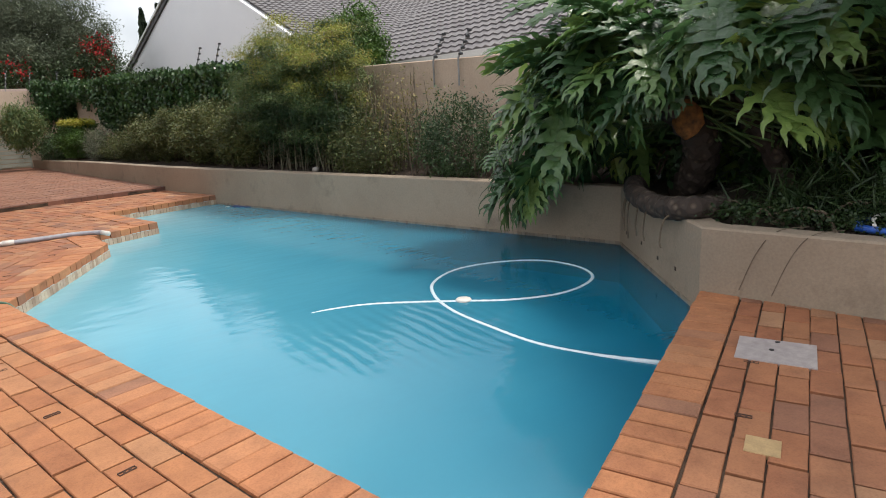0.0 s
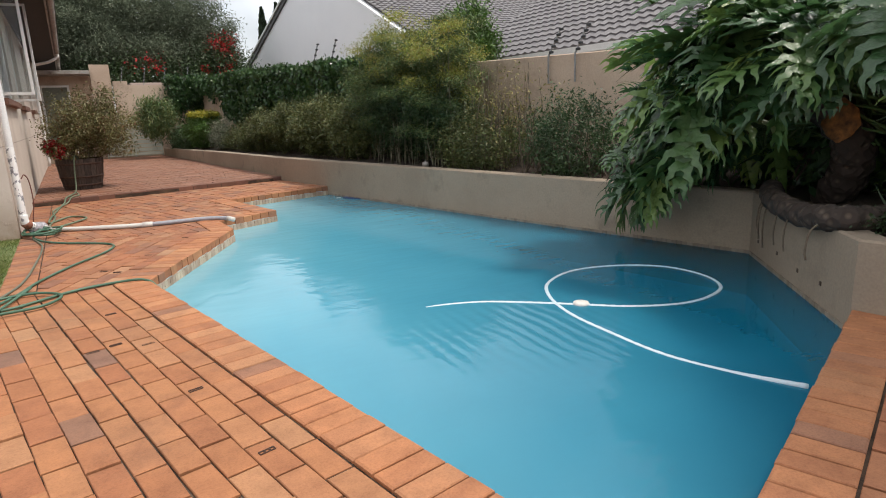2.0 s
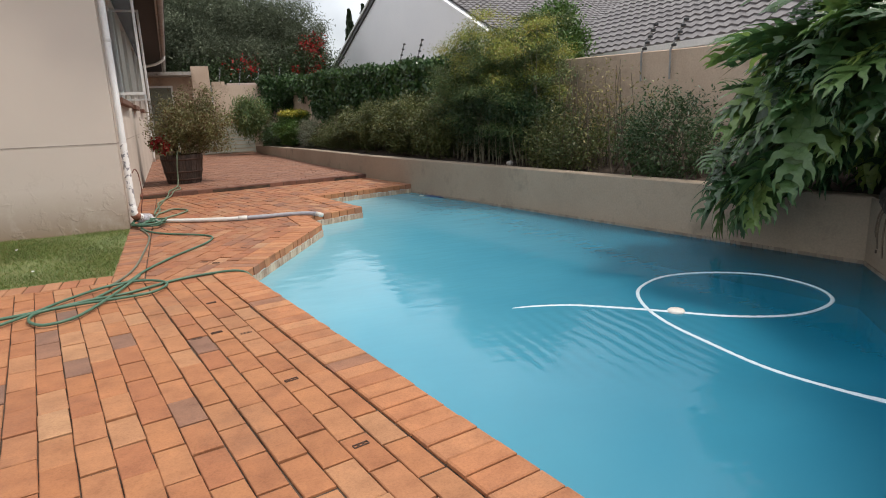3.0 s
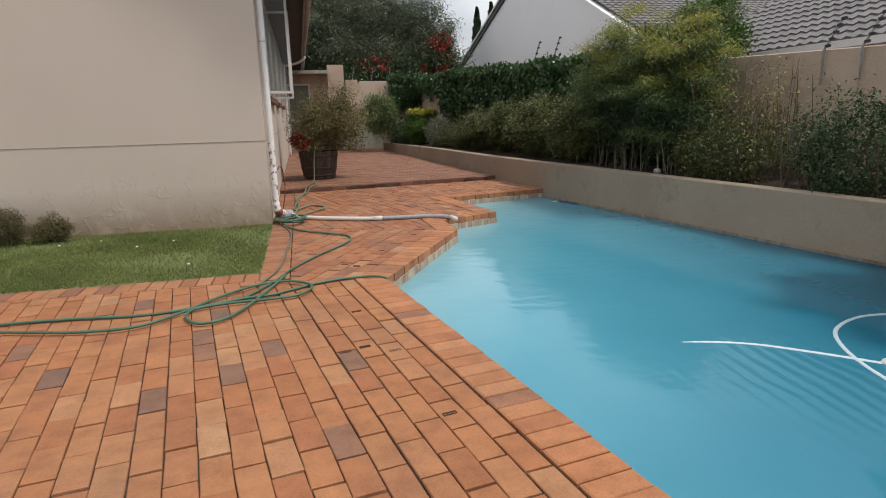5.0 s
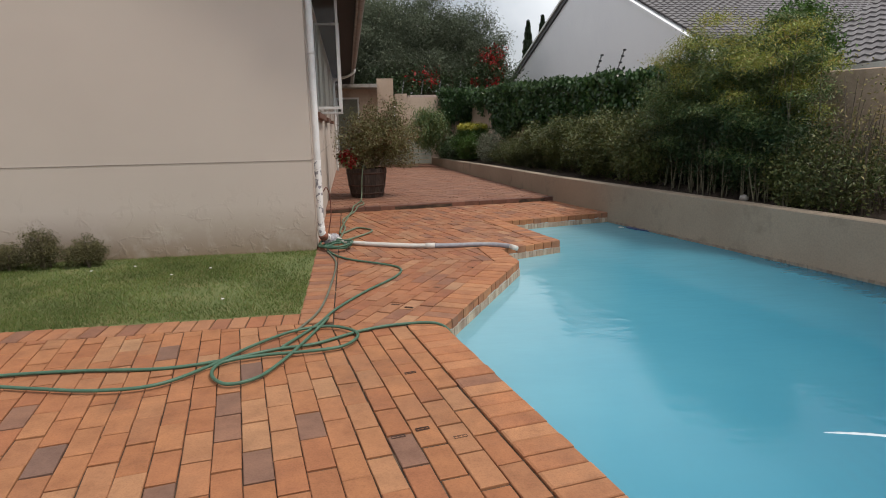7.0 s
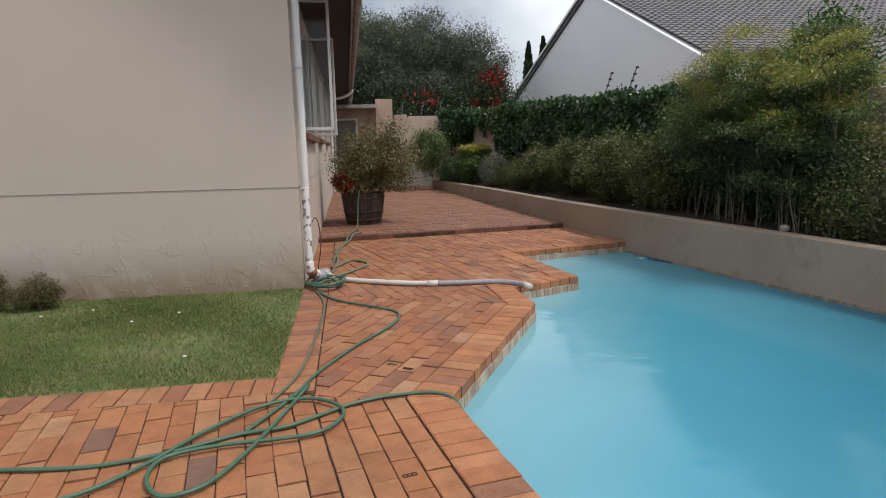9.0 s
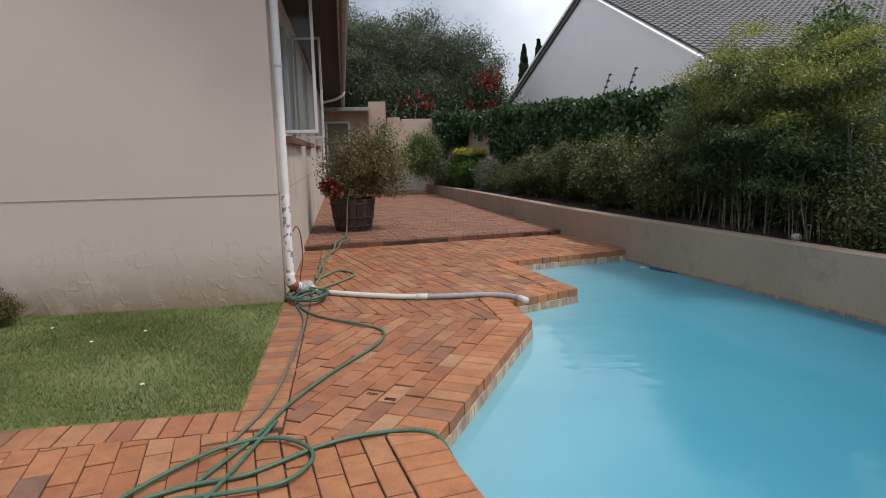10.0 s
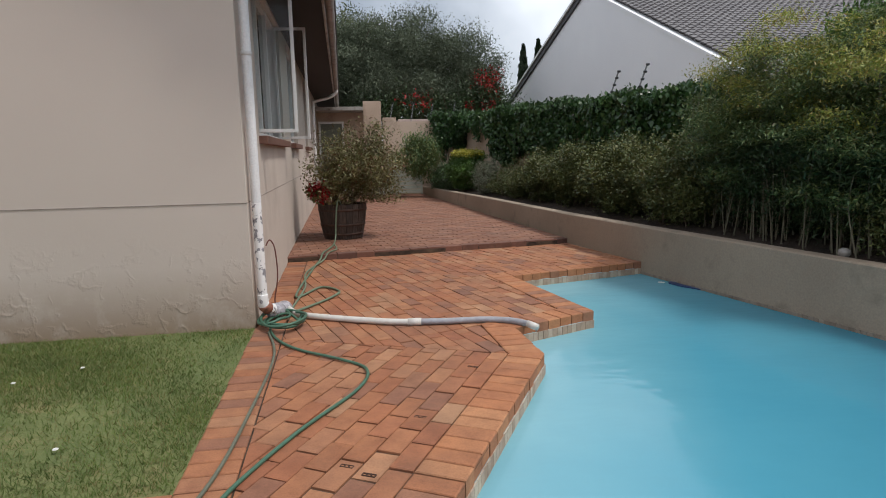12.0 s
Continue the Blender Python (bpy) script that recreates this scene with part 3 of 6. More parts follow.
def casement(width, height):
    """A steel casement leaf, hinged at its origin, lying along +x."""
    leaf = empty("casement")
    bm = bmesh.new()
    t, d = 0.032, 0.018
    box(bm, (0, -d, 0), (t, d, height), bevel=0.004)
    box(bm, (width - t, -d, 0), (width, d, height), bevel=0.004)
    box(bm, (t, -d, 0), (width - t, d, t), bevel=0.004)
    box(bm, (t, -d, height - t), (width - t, d, height), bevel=0.004)
    part("sash", bm, M_WHITE, leaf)
    p = boxed("pane", (t, -0.002, t), (width - t, 0.002, height - t), M_PANE, leaf)
    p.visible_shadow = False
    return leaf


def build_windows():
    for k, (y0, y1, z0, z1) in enumerate(WINDOWS):
        win = tagged(empty("window_%d" % (k + 1), (-0.10, (y0 + y1) / 2, z0)), "white steel casement window, leaves open, pale curtains inside" if k < 1 else "white steel casement window with pale curtains inside", "window", kind="structure")
        bm = bmesh.new()
        t = 0.045
        mids = [y0 + (y1 - y0) * f for f in ((0.0, 0.333, 0.667, 1.0) if k == 0 else (0.0, 0.5, 1.0))]
        for y in mids:
            yy = min(max(y, y0 + t / 2), y1 - t / 2)
            box(bm, (-0.14, yy - t / 2, z0), (-0.06, yy + t / 2, z1), bevel=0.004)
        box(bm, (-0.138, y0, z0), (-0.062, y1, z0 + t))
        box(bm, (-0.138, y0, z1 - t), (-0.062, y1, z1))
        adopt(part("window_frame", bm, M_WHITE), win)
        # fixed panes
        for a, c in zip(mids, mids[1:]):
            if k == 0 and a != mids[1]:
                continue
            p = adopt(boxed("pane", (-0.102, a + t / 2, z0 + t), (-0.098, c - t / 2, z1 - t), M_PANE), win)
            p.visible_shadow = False
        # sill of brown bricks laid on edge
        sill = adopt(boxed("window_sill", (-0.06, y0 - 0.05, z0 - 0.075), (0.075, y1 + 0.05, z0 - 0.004), M_SILL, None, "brown brick window sill", 0.006), win)
        # hanging curtain with folds
        bm = bmesh.new()
        num = int((y1 - y0) / 0.02)
        rows = [[bm.verts.new((-0.26 + 0.03 * math.sin(i * 0.75) + 0.012 * math.sin(i * 0.31), y0 + 0.02 * i, z)) for i in range(num)] for z in (z0 - 0.35, z1 - 0.02)]
        for i in range(num - 1):
            if (i * 0.02) % 1.2 < 0.85:
                bm.faces.new((rows[0][i], rows[0][i + 1], rows[1][i + 1], rows[1][i]))
        cur = tagged(part("curtain", bm, M_CURTAIN, smooth=True), "pale hanging curtain in loose folds", "curtain")
        sol = cur.modifiers.new("thickness", "SOLIDIFY")
        sol.thickness = 0.004
        if k == 0:
            leaf = casement(0.40, z1 - z0 - 0.05)
            leaf.parent = win
            leaf.matrix_parent_inverse = Matrix.Translation(win.location).inverted()
            leaf.matrix_basis = pose(-0.06, y0 + 0.06, z0 + 0.025, 0, 0, 3)
            other = copy_thing(leaf, pose(-0.06, y1 - 0.06, z0 + 0.025, 0, 0, -6))


build_windows()


M_PIPE = surface("white_pipe_paint", (0.76, 0.75, 0.74), (0.84, 0.83, 0.82), 5, 0.55, 0.15, 0.002, 80)
# paint flaked off in sharp-edged grey patches
M_PEEL, n, l, b = material("flaking_white_paint")
c = ramp_node(n, l, noise_node(n, l, 6, 4, world=True), [(0.3, (0.74, 0.72, 0.70)), (0.7, (0.84, 0.83, 0.82))])
flake = ramp_node(n, l, noise_node(n, l, 17, 5, 0.6, world=True), [(0.555, (0, 0, 0)), (0.575, (1, 1, 1))])
c = mix_node(n, l, c, ramp_node(n, l, noise_node(n, l, 60, 3, world=True), [(0.3, (0.16, 0.15, 0.16)), (0.7, (0.36, 0.35, 0.37))]), flake)
l.new(c, b.inputs["Base Color"])
b.inputs["Roughness"].default_value = 0.6
bump_node(n, l, flake, -0.5, 0.003, b)


def build_downpipe():
    """Peeling white corner pipe with a bandaged elbow that feeds the pool pipe."""
    thing = tagged(empty("corner_pipe", (0.055, 0.10, 0)), "peeling white corner downpipe with a taped elbow at the paving", "pipe")
    bm = bmesh.new()
    tube(bm, [(0.055, 0.10, 0.96), (0.055, 0.10, 0.965), (0.055, 0.10, 1.6), (0.055, 0.10, 2.93), (0.055, 0.10, 2.94)], 0.037, 14)
    adopt(part("pipe", bm, M_PIPE, None, "white upper pipe", True), thing)
    bm = bmesh.new()
    tube(bm, [(0.055, 0.10, 0.22), (0.055, 0.10, 0.225), (0.055, 0.10, 0.7), (0.055, 0.10, 0.957), (0.055, 0.10, 0.962)], 0.0375, 14)
    adopt(part("pipe", bm, M_PEEL, None, "peeling lower pipe", True), thing)
    for z in (2.05,):
        bm = bmesh.new()
        lathe(bm, [(0.037, 0), (0.043, 0.004), (0.043, 0.03), (0.037, 0.034)], 14, (0.055, 0.10, z))
        adopt(part("collar", bm, M_WHITE_OLD, None, "", True), thing)
    bm = bmesh.new()
    tube(bm, smooth_path([(0.055, 0.10, 0.24), (0.058, 0.10, 0.17), (0.085, 0.125, 0.12), (0.12, 0.17, 0.10)], 5), [0.044] * 16, 12)
    elbow = adopt(part("elbow", bm, M_PEEL, None, "peeling white elbow", True), thing)
    bm = bmesh.new()
    tube(bm, [(0.062, 0.103, 0.155), (0.066, 0.107, 0.145), (0.084, 0.124, 0.121), (0.094, 0.135, 0.114)], [0.046, 0.050, 0.050, 0.046], 12)
    part("clamp", bm, plain("rusty_clamp", (0.26, 0.10, 0.06), 0.7, var=0.4, scale=40), elbow, "rust-red clamp", True)
    bm = bmesh.new()
    path = smooth_path([(0.10, 0.16, 0.09), (0.14, 0.24, 0.07), (0.165, 0.33, 0.055), (0.19, 0.43, 0.04)], 6)
    rng = random.Random(4)
    tube(bm, path, [0.055 + rng.uniform(-0.008, 0.012) for _ in path], 12)
    adopt(part("tape", bm, plain("grey_plastic_wrap", (0.42, 0.40, 0.43), 0.3, var=0.4, scale=30), None, "crumpled grey plastic wrapping", False), thing)
    bm = bmesh.new()
    tube(bm, smooth_path([(0.10, 0.14, 0.62), (0.13, 0.16, 0.66), (0.16, 0.20, 0.58), (0.165, 0.23, 0.35), (0.13, 0.25, 0.14), (0.17, 0.36, 0.06)], 8), 0.006, 6)
    adopt(part("cable", bm, plain("red_brown_cable", (0.16, 0.05, 0.035), 0.5), None, "thin red-brown looping cable", True), thing)


build_downpipe()


def hose(name, pts, radius, mat, label, z=0.0, lift=()):
    bm = bmesh.new()
    path = [(x, y, z + radius) for x, y in pts]
    for i, dz in lift:
        path[i] = (path[i][0], path[i][1], path[i][2] + dz)
    tube(bm, smooth_path(path, 8), radius, 8)
    return tagged(part(name, bm, mat, smooth=True), label, "hose")


# garden hose: tangled over the paving, one end in the pool, one in the pot
G1 = [(1.03, -3.33), (1, -3.02), (0.92, -2.82), (0.67, -2.78), (0.43, -2.85), (0.14, -3.04), (-0.09, -3.09), (-0.37, -3.21), (-0.68, -3.27), (-1.15, -3.21), (-1.58, -3.20), (-2.3, -3.24)]
G2 = [(-2.3, -3.30), (-1.66, -3.33), (-1.26, -3.44), (-0.94, -3.53), (-0.64, -3.52), (-0.42, -3.31), (-0.24, -3.04), (-0.01, -2.8), (0.21, -2.75), (0.36, -2.86), (0.39, -3), (0.29, -3.15), (0.08, -3.19), (-0.15, -3.2), (-0.36, -3.27), (-0.38, -3.44), (-0.28, -3.58), (-0.14, -3.53), (-0.04, -3.34), (0.07, -3.02), (0.2, -2.57)]
G3 = [(-0.06, -3.07), (0.13, -2.68), (0.24, -2.36), (0.46, -1.92), (0.75, -1.45), (0.81, -1.14), (0.65, -0.92), (0.37, -0.66), (0.2, -0.38), (0.12, -0.04), (0.18, 0.29)]
G4 = [(0.25, 0.34), (0.52, 0.74), (0.64, 1.06), (0.46, 1.3), (0.24, 0.95), (0.35, 2.48), (0.55, 3.62), (0.64, 4.72)]
G5 = [(0.12, -0.18), (0.22, -0.76), (0.19, -1.67), (0.13, -2.34), (0, -2.78)]
hose_a = hose("garden_hose", G1, 0.0098, M_GREEN_HOSE, "green rubber garden hose trailing over the paving into the pool", 0.002, ((0, -0.30), (1, -0.06)))
hose("garden_hose", G2, 0.0098, M_GREEN_HOSE, "green rubber garden hose in loose loops on the paving", 0.012)
hose("garden_hose", G3, 0.0098, M_GREEN_HOSE, "green rubber garden hose snaking towards the house corner", 0.003)
hose("garden_hose", G4[:-2] + [(0.40, 2.80), (0.43, 2.98), (0.48, 3.25), (0.55, 3.62)], 0.011, plain("faded_green_hose", (0.14, 0.20, 0.13), 0.5), "faded green garden hose led towards the barrel planter", 0.004, ((6, 0.02), (7, 0.075), (8, 0.073), (9, 0.073)))
hose("garden_hose", [(0.22, 0.30), (0.30, 1.30), (0.27, 2.10), (0.44, 2.78), (0.50, 2.99), (0.60, 3.30), (0.57, 3.60)], 0.010, plain("pale_green_hose", (0.16, 0.21, 0.14), 0.5), "second strand of faded hose lying beside the first", 0.004, ((3, 0.02), (4, 0.075), (5, 0.073), (6, 0.09)))
bm = bmesh.new()
tube(bm, smooth_path([(0.55, 3.62, 0.09), (0.57, 3.86, 0.10), (0.585, 4.05, 0.16), (0.60, 4.10, 0.40), (0.625, 4.13, 0.62), (0.65, 4.25, 0.66), (0.68, 4.45, 0.58)], 8), 0.011, 8)
tagged(part("garden_hose", bm, plain("faded_green_hose_end", (0.15, 0.20, 0.13), 0.5), smooth=True), "faded green hose end hanging over the barrel rim", "hose")
hose("garden_hose", G5, 0.009, plain("grey_green_hose", (0.13, 0.14, 0.10), 0.5), "thin grey-green hose lying over the brick edging", 0.002)
# coil by the elbow
coil = []
for i in range(70):
    a = i / 70 * 2 * math.pi * 4.2
    r = 0.135 + 0.05 * math.sin(i * 0.23) + 0.02 * math.sin(i * 0.61)
    coil.append((0.19 + 0.04 * math.sin(i * 0.11) + r * math.cos(a), 0.06 + 1.5 * r * math.sin(a), 0.014 + 0.010 * (i / 16) + 0.012 * (1 + math.sin(i * 0.7))))
bm = bmesh.new()
tube(bm, smooth_path(coil, 3), 0.011, 8)
tagged(part("hose_coil", bm, M_GREEN_HOSE, smooth=True), "small coil of green garden hose at the pipe elbow", "hose")

# return pipe across the paving: white half, grey half, white tip
RET = [(0.19, 0.43), (0.30, 0.26), (0.46, 0.13), (0.75, -0.03), (1.03, -0.16), (1.22, -0.21)]
RET2 = [(1.22, -0.21), (1.50, -0.25), (1.75, -0.27), (1.94, -0.34), (2.06, -0.47)]
pipe = tagged(empty("pool_return_pipe", (1.2, -0.2, 0)), "white and grey flexible pool pipe lying across the paving", "pipe")
for nm, pts, mat, lab in (("white_pipe", RET, M_WHITE_HOSE, "white pipe half"), ("grey_pipe", RET2, M_GREY_HOSE, "grey ribbed pipe half")):
    bm = bmesh.new()
    tube(bm, smooth_path([(x, y, 0.027 + (0.03 if i == 0 and nm == "white_pipe" else 0)) for i, (x, y) in enumerate(pts)], 8), 0.024, 12)
    adopt(part(nm, bm, mat, None, lab, True), pipe)
bm = bmesh.new()
tube(bm, [(1.17, -0.20, 0.027), (1.27, -0.218, 0.027)], 0.029, 12)
adopt(part("coupling", bm, M_WHITE_HOSE, None, "white coupling", True), pipe)
bm = bmesh.new()
tube(bm, [(2.05, -0.455, 0.027), (2.10, -0.53, 0.015)], 0.026, 12)
adopt(part("nozzle", bm, M_WHITE_HOSE, None, "white nozzle end", True), pipe)

# floating cleaner hose with its ring, running down into the milky water
RING = [(3.31, -6.42), (3.19, -6.11), (3.11, -5.79), (3.12, -5.43), (3.17, -5.01), (3.31, -4.65), (3.53, -4.39), (3.89, -4.26), (4.26, -4.36), (4.53, -4.62), (4.56, -4.96), (4.41, -5.22), (4.14, -5.32), (3.86, -5.3), (3.57, -5.14), (3.33, -4.90), (3.09, -4.66), (2.84, -4.45), (2.54, -4.33), (2.28, -4.30)]
bm = bmesh.new()
rz = [WATER_Z - 0.008] * len(RING)
rz[0], rz[-3], rz[-2], rz[-1] = WATER_Z + 0.004, WATER_Z - 0.0095, WATER_Z - 0.0125, WATER_Z - 0.035
path = smooth_path([(x, y, z) for (x, y), z in zip(RING, rz)], 10)
tube(bm, path, [0.0145 + 0.0015 * (i % 2) for i in range(len(path))], 10)
tagged(part("pool_hose", bm, plain("pale_blue_hose", (0.58, 0.68, 0.74), 0.4, var=0.05), smooth=True), "pale bluish-white ribbed pool cleaner hose floating in a loop", "hose")
fl = (3.36, -4.91)
thing = tagged(empty("chlorine_floater", (*fl, WATER_Z)), "small white chlorine floater bobbing in the pool", "floater")
bm = bmesh.new()
lathe(bm, [(0.02, 0.0), (0.050, 0.004), (0.056, 0.016), (0.050, 0.026), (0.02, 0.030)], 20, (*fl, WATER_Z - 0.013))
adopt(part("cap", bm, M_WHITE_HOSE, None, "", True), thing)
bm = bmesh.new()
lathe(bm, [(0.045, -0.14), (0.048, -0.13), (0.042, -0.01), (0.036, 0.0)], 16, (*fl, WATER_Z - 0.008))
adopt(part("basket", bm, M_WHITE_HOSE, None, "", True), thing)
# cleaner head at the shallow end
thing = tagged(empty("pool_cleaner", (4.2, 1.25, WATER_Z)), "blue and grey pool cleaner half sunk by the planter wall", "pool cleaner")
bm = bmesh.new()
lathe(bm, [(0.05, -0.06), (0.10, -0.04), (0.11, 0.0), (0.07, 0.025), (0.02, 0.03)], 18, (4.12, 1.30, WATER_Z - 0.028))
adopt(part("head", bm, plain("pale_grey_plastic", (0.45, 0.50, 0.48), 0.4), None, "pale grey rounded head", True), thing)
bm = bmesh.new()
prism(bm, [(4.16, 1.22), (4.20, 1.05), (4.33, 0.82), (4.36, 0.80), (4.30, 1.05), (4.22, 1.28)], WATER_Z - 0.03, WATER_Z + 0.012)
adopt(part("wing", bm, plain("navy_rubber", (0.02, 0.045, 0.14), 0.5), None, "dark blue flexible disc"), thing)


# ---- barrel planter ----
def build_barrel(x, y):
    pot = tagged(empty("barrel_planter", (x, y, STEP_Z)), "weathered half wine barrel planter with rusty hoops on the paving", "planter")
    k = 22
    for i in range(k):
        bm = bmesh.new()
        a0, a1 = 2 * math.pi * i / k + 0.008, 2 * math.pi * (i + 1) / k - 0.008
        rings = []
        for z, r in ((0.0, 0.285), (0.18, 0.325), (0.36, 0.35), (0.52, 0.365)):
            rings.append([bm.verts.new((rr * math.cos(a), rr * math.sin(a), z)) for rr, a in ((r, a0), (r, a1), (r - 0.028, a1), (r - 0.028, a0))])
        for p, q in zip(rings, rings[1:]):
            for j in range(4):
                bm.faces.new((p[j], p[(j + 1) % 4], q[(j + 1) % 4], q[j]))
        bm.faces.new(rings[0][::-1])
        bm.faces.new(rings[-1])
        part("stave", bm, M_STAVE, pot)
    for z, r in ((0.06, 0.302), (0.20, 0.333), (0.42, 0.359)):
        bm = bmesh.new()
        lathe(bm, [(r - 0.004, z), (r + 0.004, z + 0.002), (r + 0.008, z + 0.033), (r, z + 0.035)], 36, caps=False)
        part("hoop", bm, M_HOOP, pot, "rusty iron hoop", True)
    bm = bmesh.new()
    lathe(bm, [(0.32, 0.44), (0.30, 0.47), (0.02, 0.49)], 24)
    part("potting_soil", bm, M_SOIL, pot)
    return pot


M_STAVE, n, l, b = material("weathered_stave")
rnd = n.new("ShaderNodeObjectInfo").outputs["Random"]
c = ramp_node(n, l, rnd, [(0.0, (0.045, 0.032, 0.026)), (0.5, (0.075, 0.055, 0.045)), (1.0, (0.055, 0.035, 0.028))])
grain = n.new("ShaderNodeTexNoise")
grain.inputs["Scale"].default_value, grain.inputs["Detail"].default_value = 18, 6
mp = n.new("ShaderNodeMapping")
mp.inputs["Scale"].default_value = (3, 3, 0.25)
l.new(coords(n), mp.inputs["Vector"])
l.new(mp.outputs[0], grain.inputs["Vector"])
c = mix_node(n, l, c, ramp_node(n, l, grain.outputs["Fac"], [(0.3, (0.5, 0.5, 0.5)), (0.7, (1.5, 1.45, 1.4))]), 1.0, "MULTIPLY")
l.new(c, b.inputs["Base Color"])
b.inputs["Roughness"].default_value = 0.8
bump_node(n, l, grain.outputs["Fac"], 0.5, 0.006, b)
M_HOOP = surface("rusty_hoop", (0.06, 0.035, 0.028), (0.12, 0.07, 0.05), 14, 0.7, 0.4, 0.003, 80, metal=0.4)
POT = (0.70, 4.55)
build_barrel(*POT)


# ---- foliage ----
def leaves(rng, pts, length, width, up=0.35, droop=0.2):
    """Folded leaf blades at the given points, turned at random with a bias upwards."""
    k = len(pts)
    nrm = rng.normal(size=(k, 3))
    nrm[:, 2] = np.abs(nrm[:, 2]) + up
    nrm /= np.linalg.norm(nrm, axis=1, keepdims=True)
    d = rng.normal(size=(k, 3))
    d -= nrm * (d * nrm).sum(1, keepdims=True)
    d /= np.linalg.norm(d, axis=1, keepdims=True)
    d[:, 2] -= droop
    s = np.cross(nrm, d)
    ln = length * rng.uniform(0.6, 1.25, (k, 1))
    wd = width * rng.uniform(0.7, 1.2, (k, 1))
    base = pts - d * ln * 0.5
    tip = pts + d * ln * 0.5
    mid = pts + nrm * wd * 0.25
    return np.stack([base, mid + s * wd * 0.5, tip, mid - s * wd * 0.5], axis=1)


def clumps(rng, c, radii, count, per, size, shell=0.55, flat=None):
    """Points gathered in tufts through an uneven ellipsoid."""
    v = rng.normal(size=(count, 3))
    v /= np.linalg.norm(v, axis=1, keepdims=True)
    v *= rng.uniform(shell, 1.0, (count, 1)) * (1 + 0.14 * np.sin(v[:, :1] * 5 + 3 * v[:, 1:2]) + 0.10 * np.cos(v[:, 2:] * 7))
    ctr = np.asarray(c) + v * np.asarray(radii)
    p = np.repeat(ctr, per, axis=0) + rng.normal(size=(count * per, 3)) * np.asarray(size)
    if flat is not None:
        p[:, 2] = np.minimum(p[:, 2], flat + rng.normal(size=len(p)) * 0.02)
    return p


def stems(thing, name, mat, rng, base, spread, c, radii, count, r0, r1, seg=5):
    for _ in range(count):
        bm = bmesh.new()
        q = Vector((base[0] + spread[0] * rng.uniform(-1, 1), base[1] + spread[1] * rng.uniform(-1, 1), base[2]))
        f = 0.86 if name == "cane" else 0.8
        lean = 0.14 if name == "cane" else 0.5
        e = Vector((c[0] * (1 - f) + q.x * f + radii[0] * lean * rng.uniform(-1, 1), c[1] * (1 - f) + q.y * f + radii[1] * lean * rng.uniform(-1, 1), c[2] + radii[2] * rng.uniform(-0.1, 0.8)))
        mid = q.lerp(e, 0.5) + Vector((rng.uniform(-0.05, 0.05), rng.uniform(-0.05, 0.05), 0.08))
        path = smooth_path([q, mid, e], 4)
        tube(bm, path, [r0 + (r1 - r0) * i / (len(path) - 1) for i in range(len(path))], seg)
        adopt(part(name, bm, mat), thing)


def shrub(name, label, seed, base, c, radii, count, per, size, leaf, mat, stem_mat=None, nstem=12, spread=(0.2, 0.2), r0=0.012, shell=0.5, flat=None, category="shrub", droop=0.2, extra=(), tops=False, up=0.35):
    rng = np.random.default_rng(seed)
    thing = tagged(empty(name, base), label, category)
    stems(thing, "cane" if stem_mat else "stem", stem_mat or M_STEM, rng, base, spread, c, radii, nstem, r0, r0 * 0.4)
    pts = clumps(rng, c, radii, count, per, (size * 1.7, size * 1.7, size * 0.75) if tops else size, shell, flat)
    low = base[2] + 0.03
    pts[:, 2] = np.maximum(pts[:, 2], low + rng.uniform(0, 0.1, len(pts)))
    adopt(quads("crown", leaves(rng, pts, leaf[0], leaf[1], up=up, droop=droop), mat), thing)
    for nm, lab, m2, cc, rr, cn, pr, sz, lf in extra:
        adopt(quads(nm, leaves(rng, clumps(rng, cc, rr, cn, pr, sz), *lf), m2, None, lab), thing)
    return thing


SOIL_Z = 0.33
# variegated bush in the barrel, with a red flowering pot at its foot
shrub("potted_bush", "airy variegated bush growing in the wine barrel", 1, (POT[0], POT[1], 0.55), (0.98, 4.55, 1.12), (0.74, 0.66, 0.56), 480, 40, 0.075, (0.052, 0.020), L_POT, nstem=34, spread=(0.16, 0.16), r0=0.010, shell=0.25)
shrub("red_geranium", "red flowering geranium growing over the barrel rim", 2, (0.50, 4.40, 0.54), (0.40, 4.26, 0.80), (0.16, 0.16, 0.16), 22, 14, 0.05, (0.06, 0.05), L_POT, nstem=10, spread=(0.08, 0.08), category="flower",
      extra=(("blossom", "red blossoms", L_RED, (0.38, 4.20, 0.80), (0.14, 0.12, 0.17), 12, 26, 0.03, (0.045, 0.04)),))
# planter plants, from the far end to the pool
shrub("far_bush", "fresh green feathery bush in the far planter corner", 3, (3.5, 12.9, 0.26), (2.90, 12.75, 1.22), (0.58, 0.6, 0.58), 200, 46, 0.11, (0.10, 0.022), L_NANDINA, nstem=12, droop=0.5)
shrub("far_undergrowth", "dark low plants under the far bush", 4, (3.6, 12.4, 0.28), (3.6, 12.4, 0.60), (0.35, 1.2, 0.35), 160, 30, 0.09, (0.08, 0.022), L_DARK, nstem=14, spread=(0.2, 0.6))
shrub("topiary_bush", "clipped round green bush with a yellow flat top", 5, (3.98, 10.9, SOIL_Z), (3.98, 10.9, 0.84), (0.52, 0.52, 0.50), 620, 40, 0.05, (0.042, 0.024), L_BRIGHT, flat=1.30, shell=0.8,
      extra=(("yellow_top", "yellow new growth", L_YELLOW, (3.98, 10.9, 1.28), (0.46, 0.46, 0.05), 190, 26, 0.04, (0.045, 0.025)),))
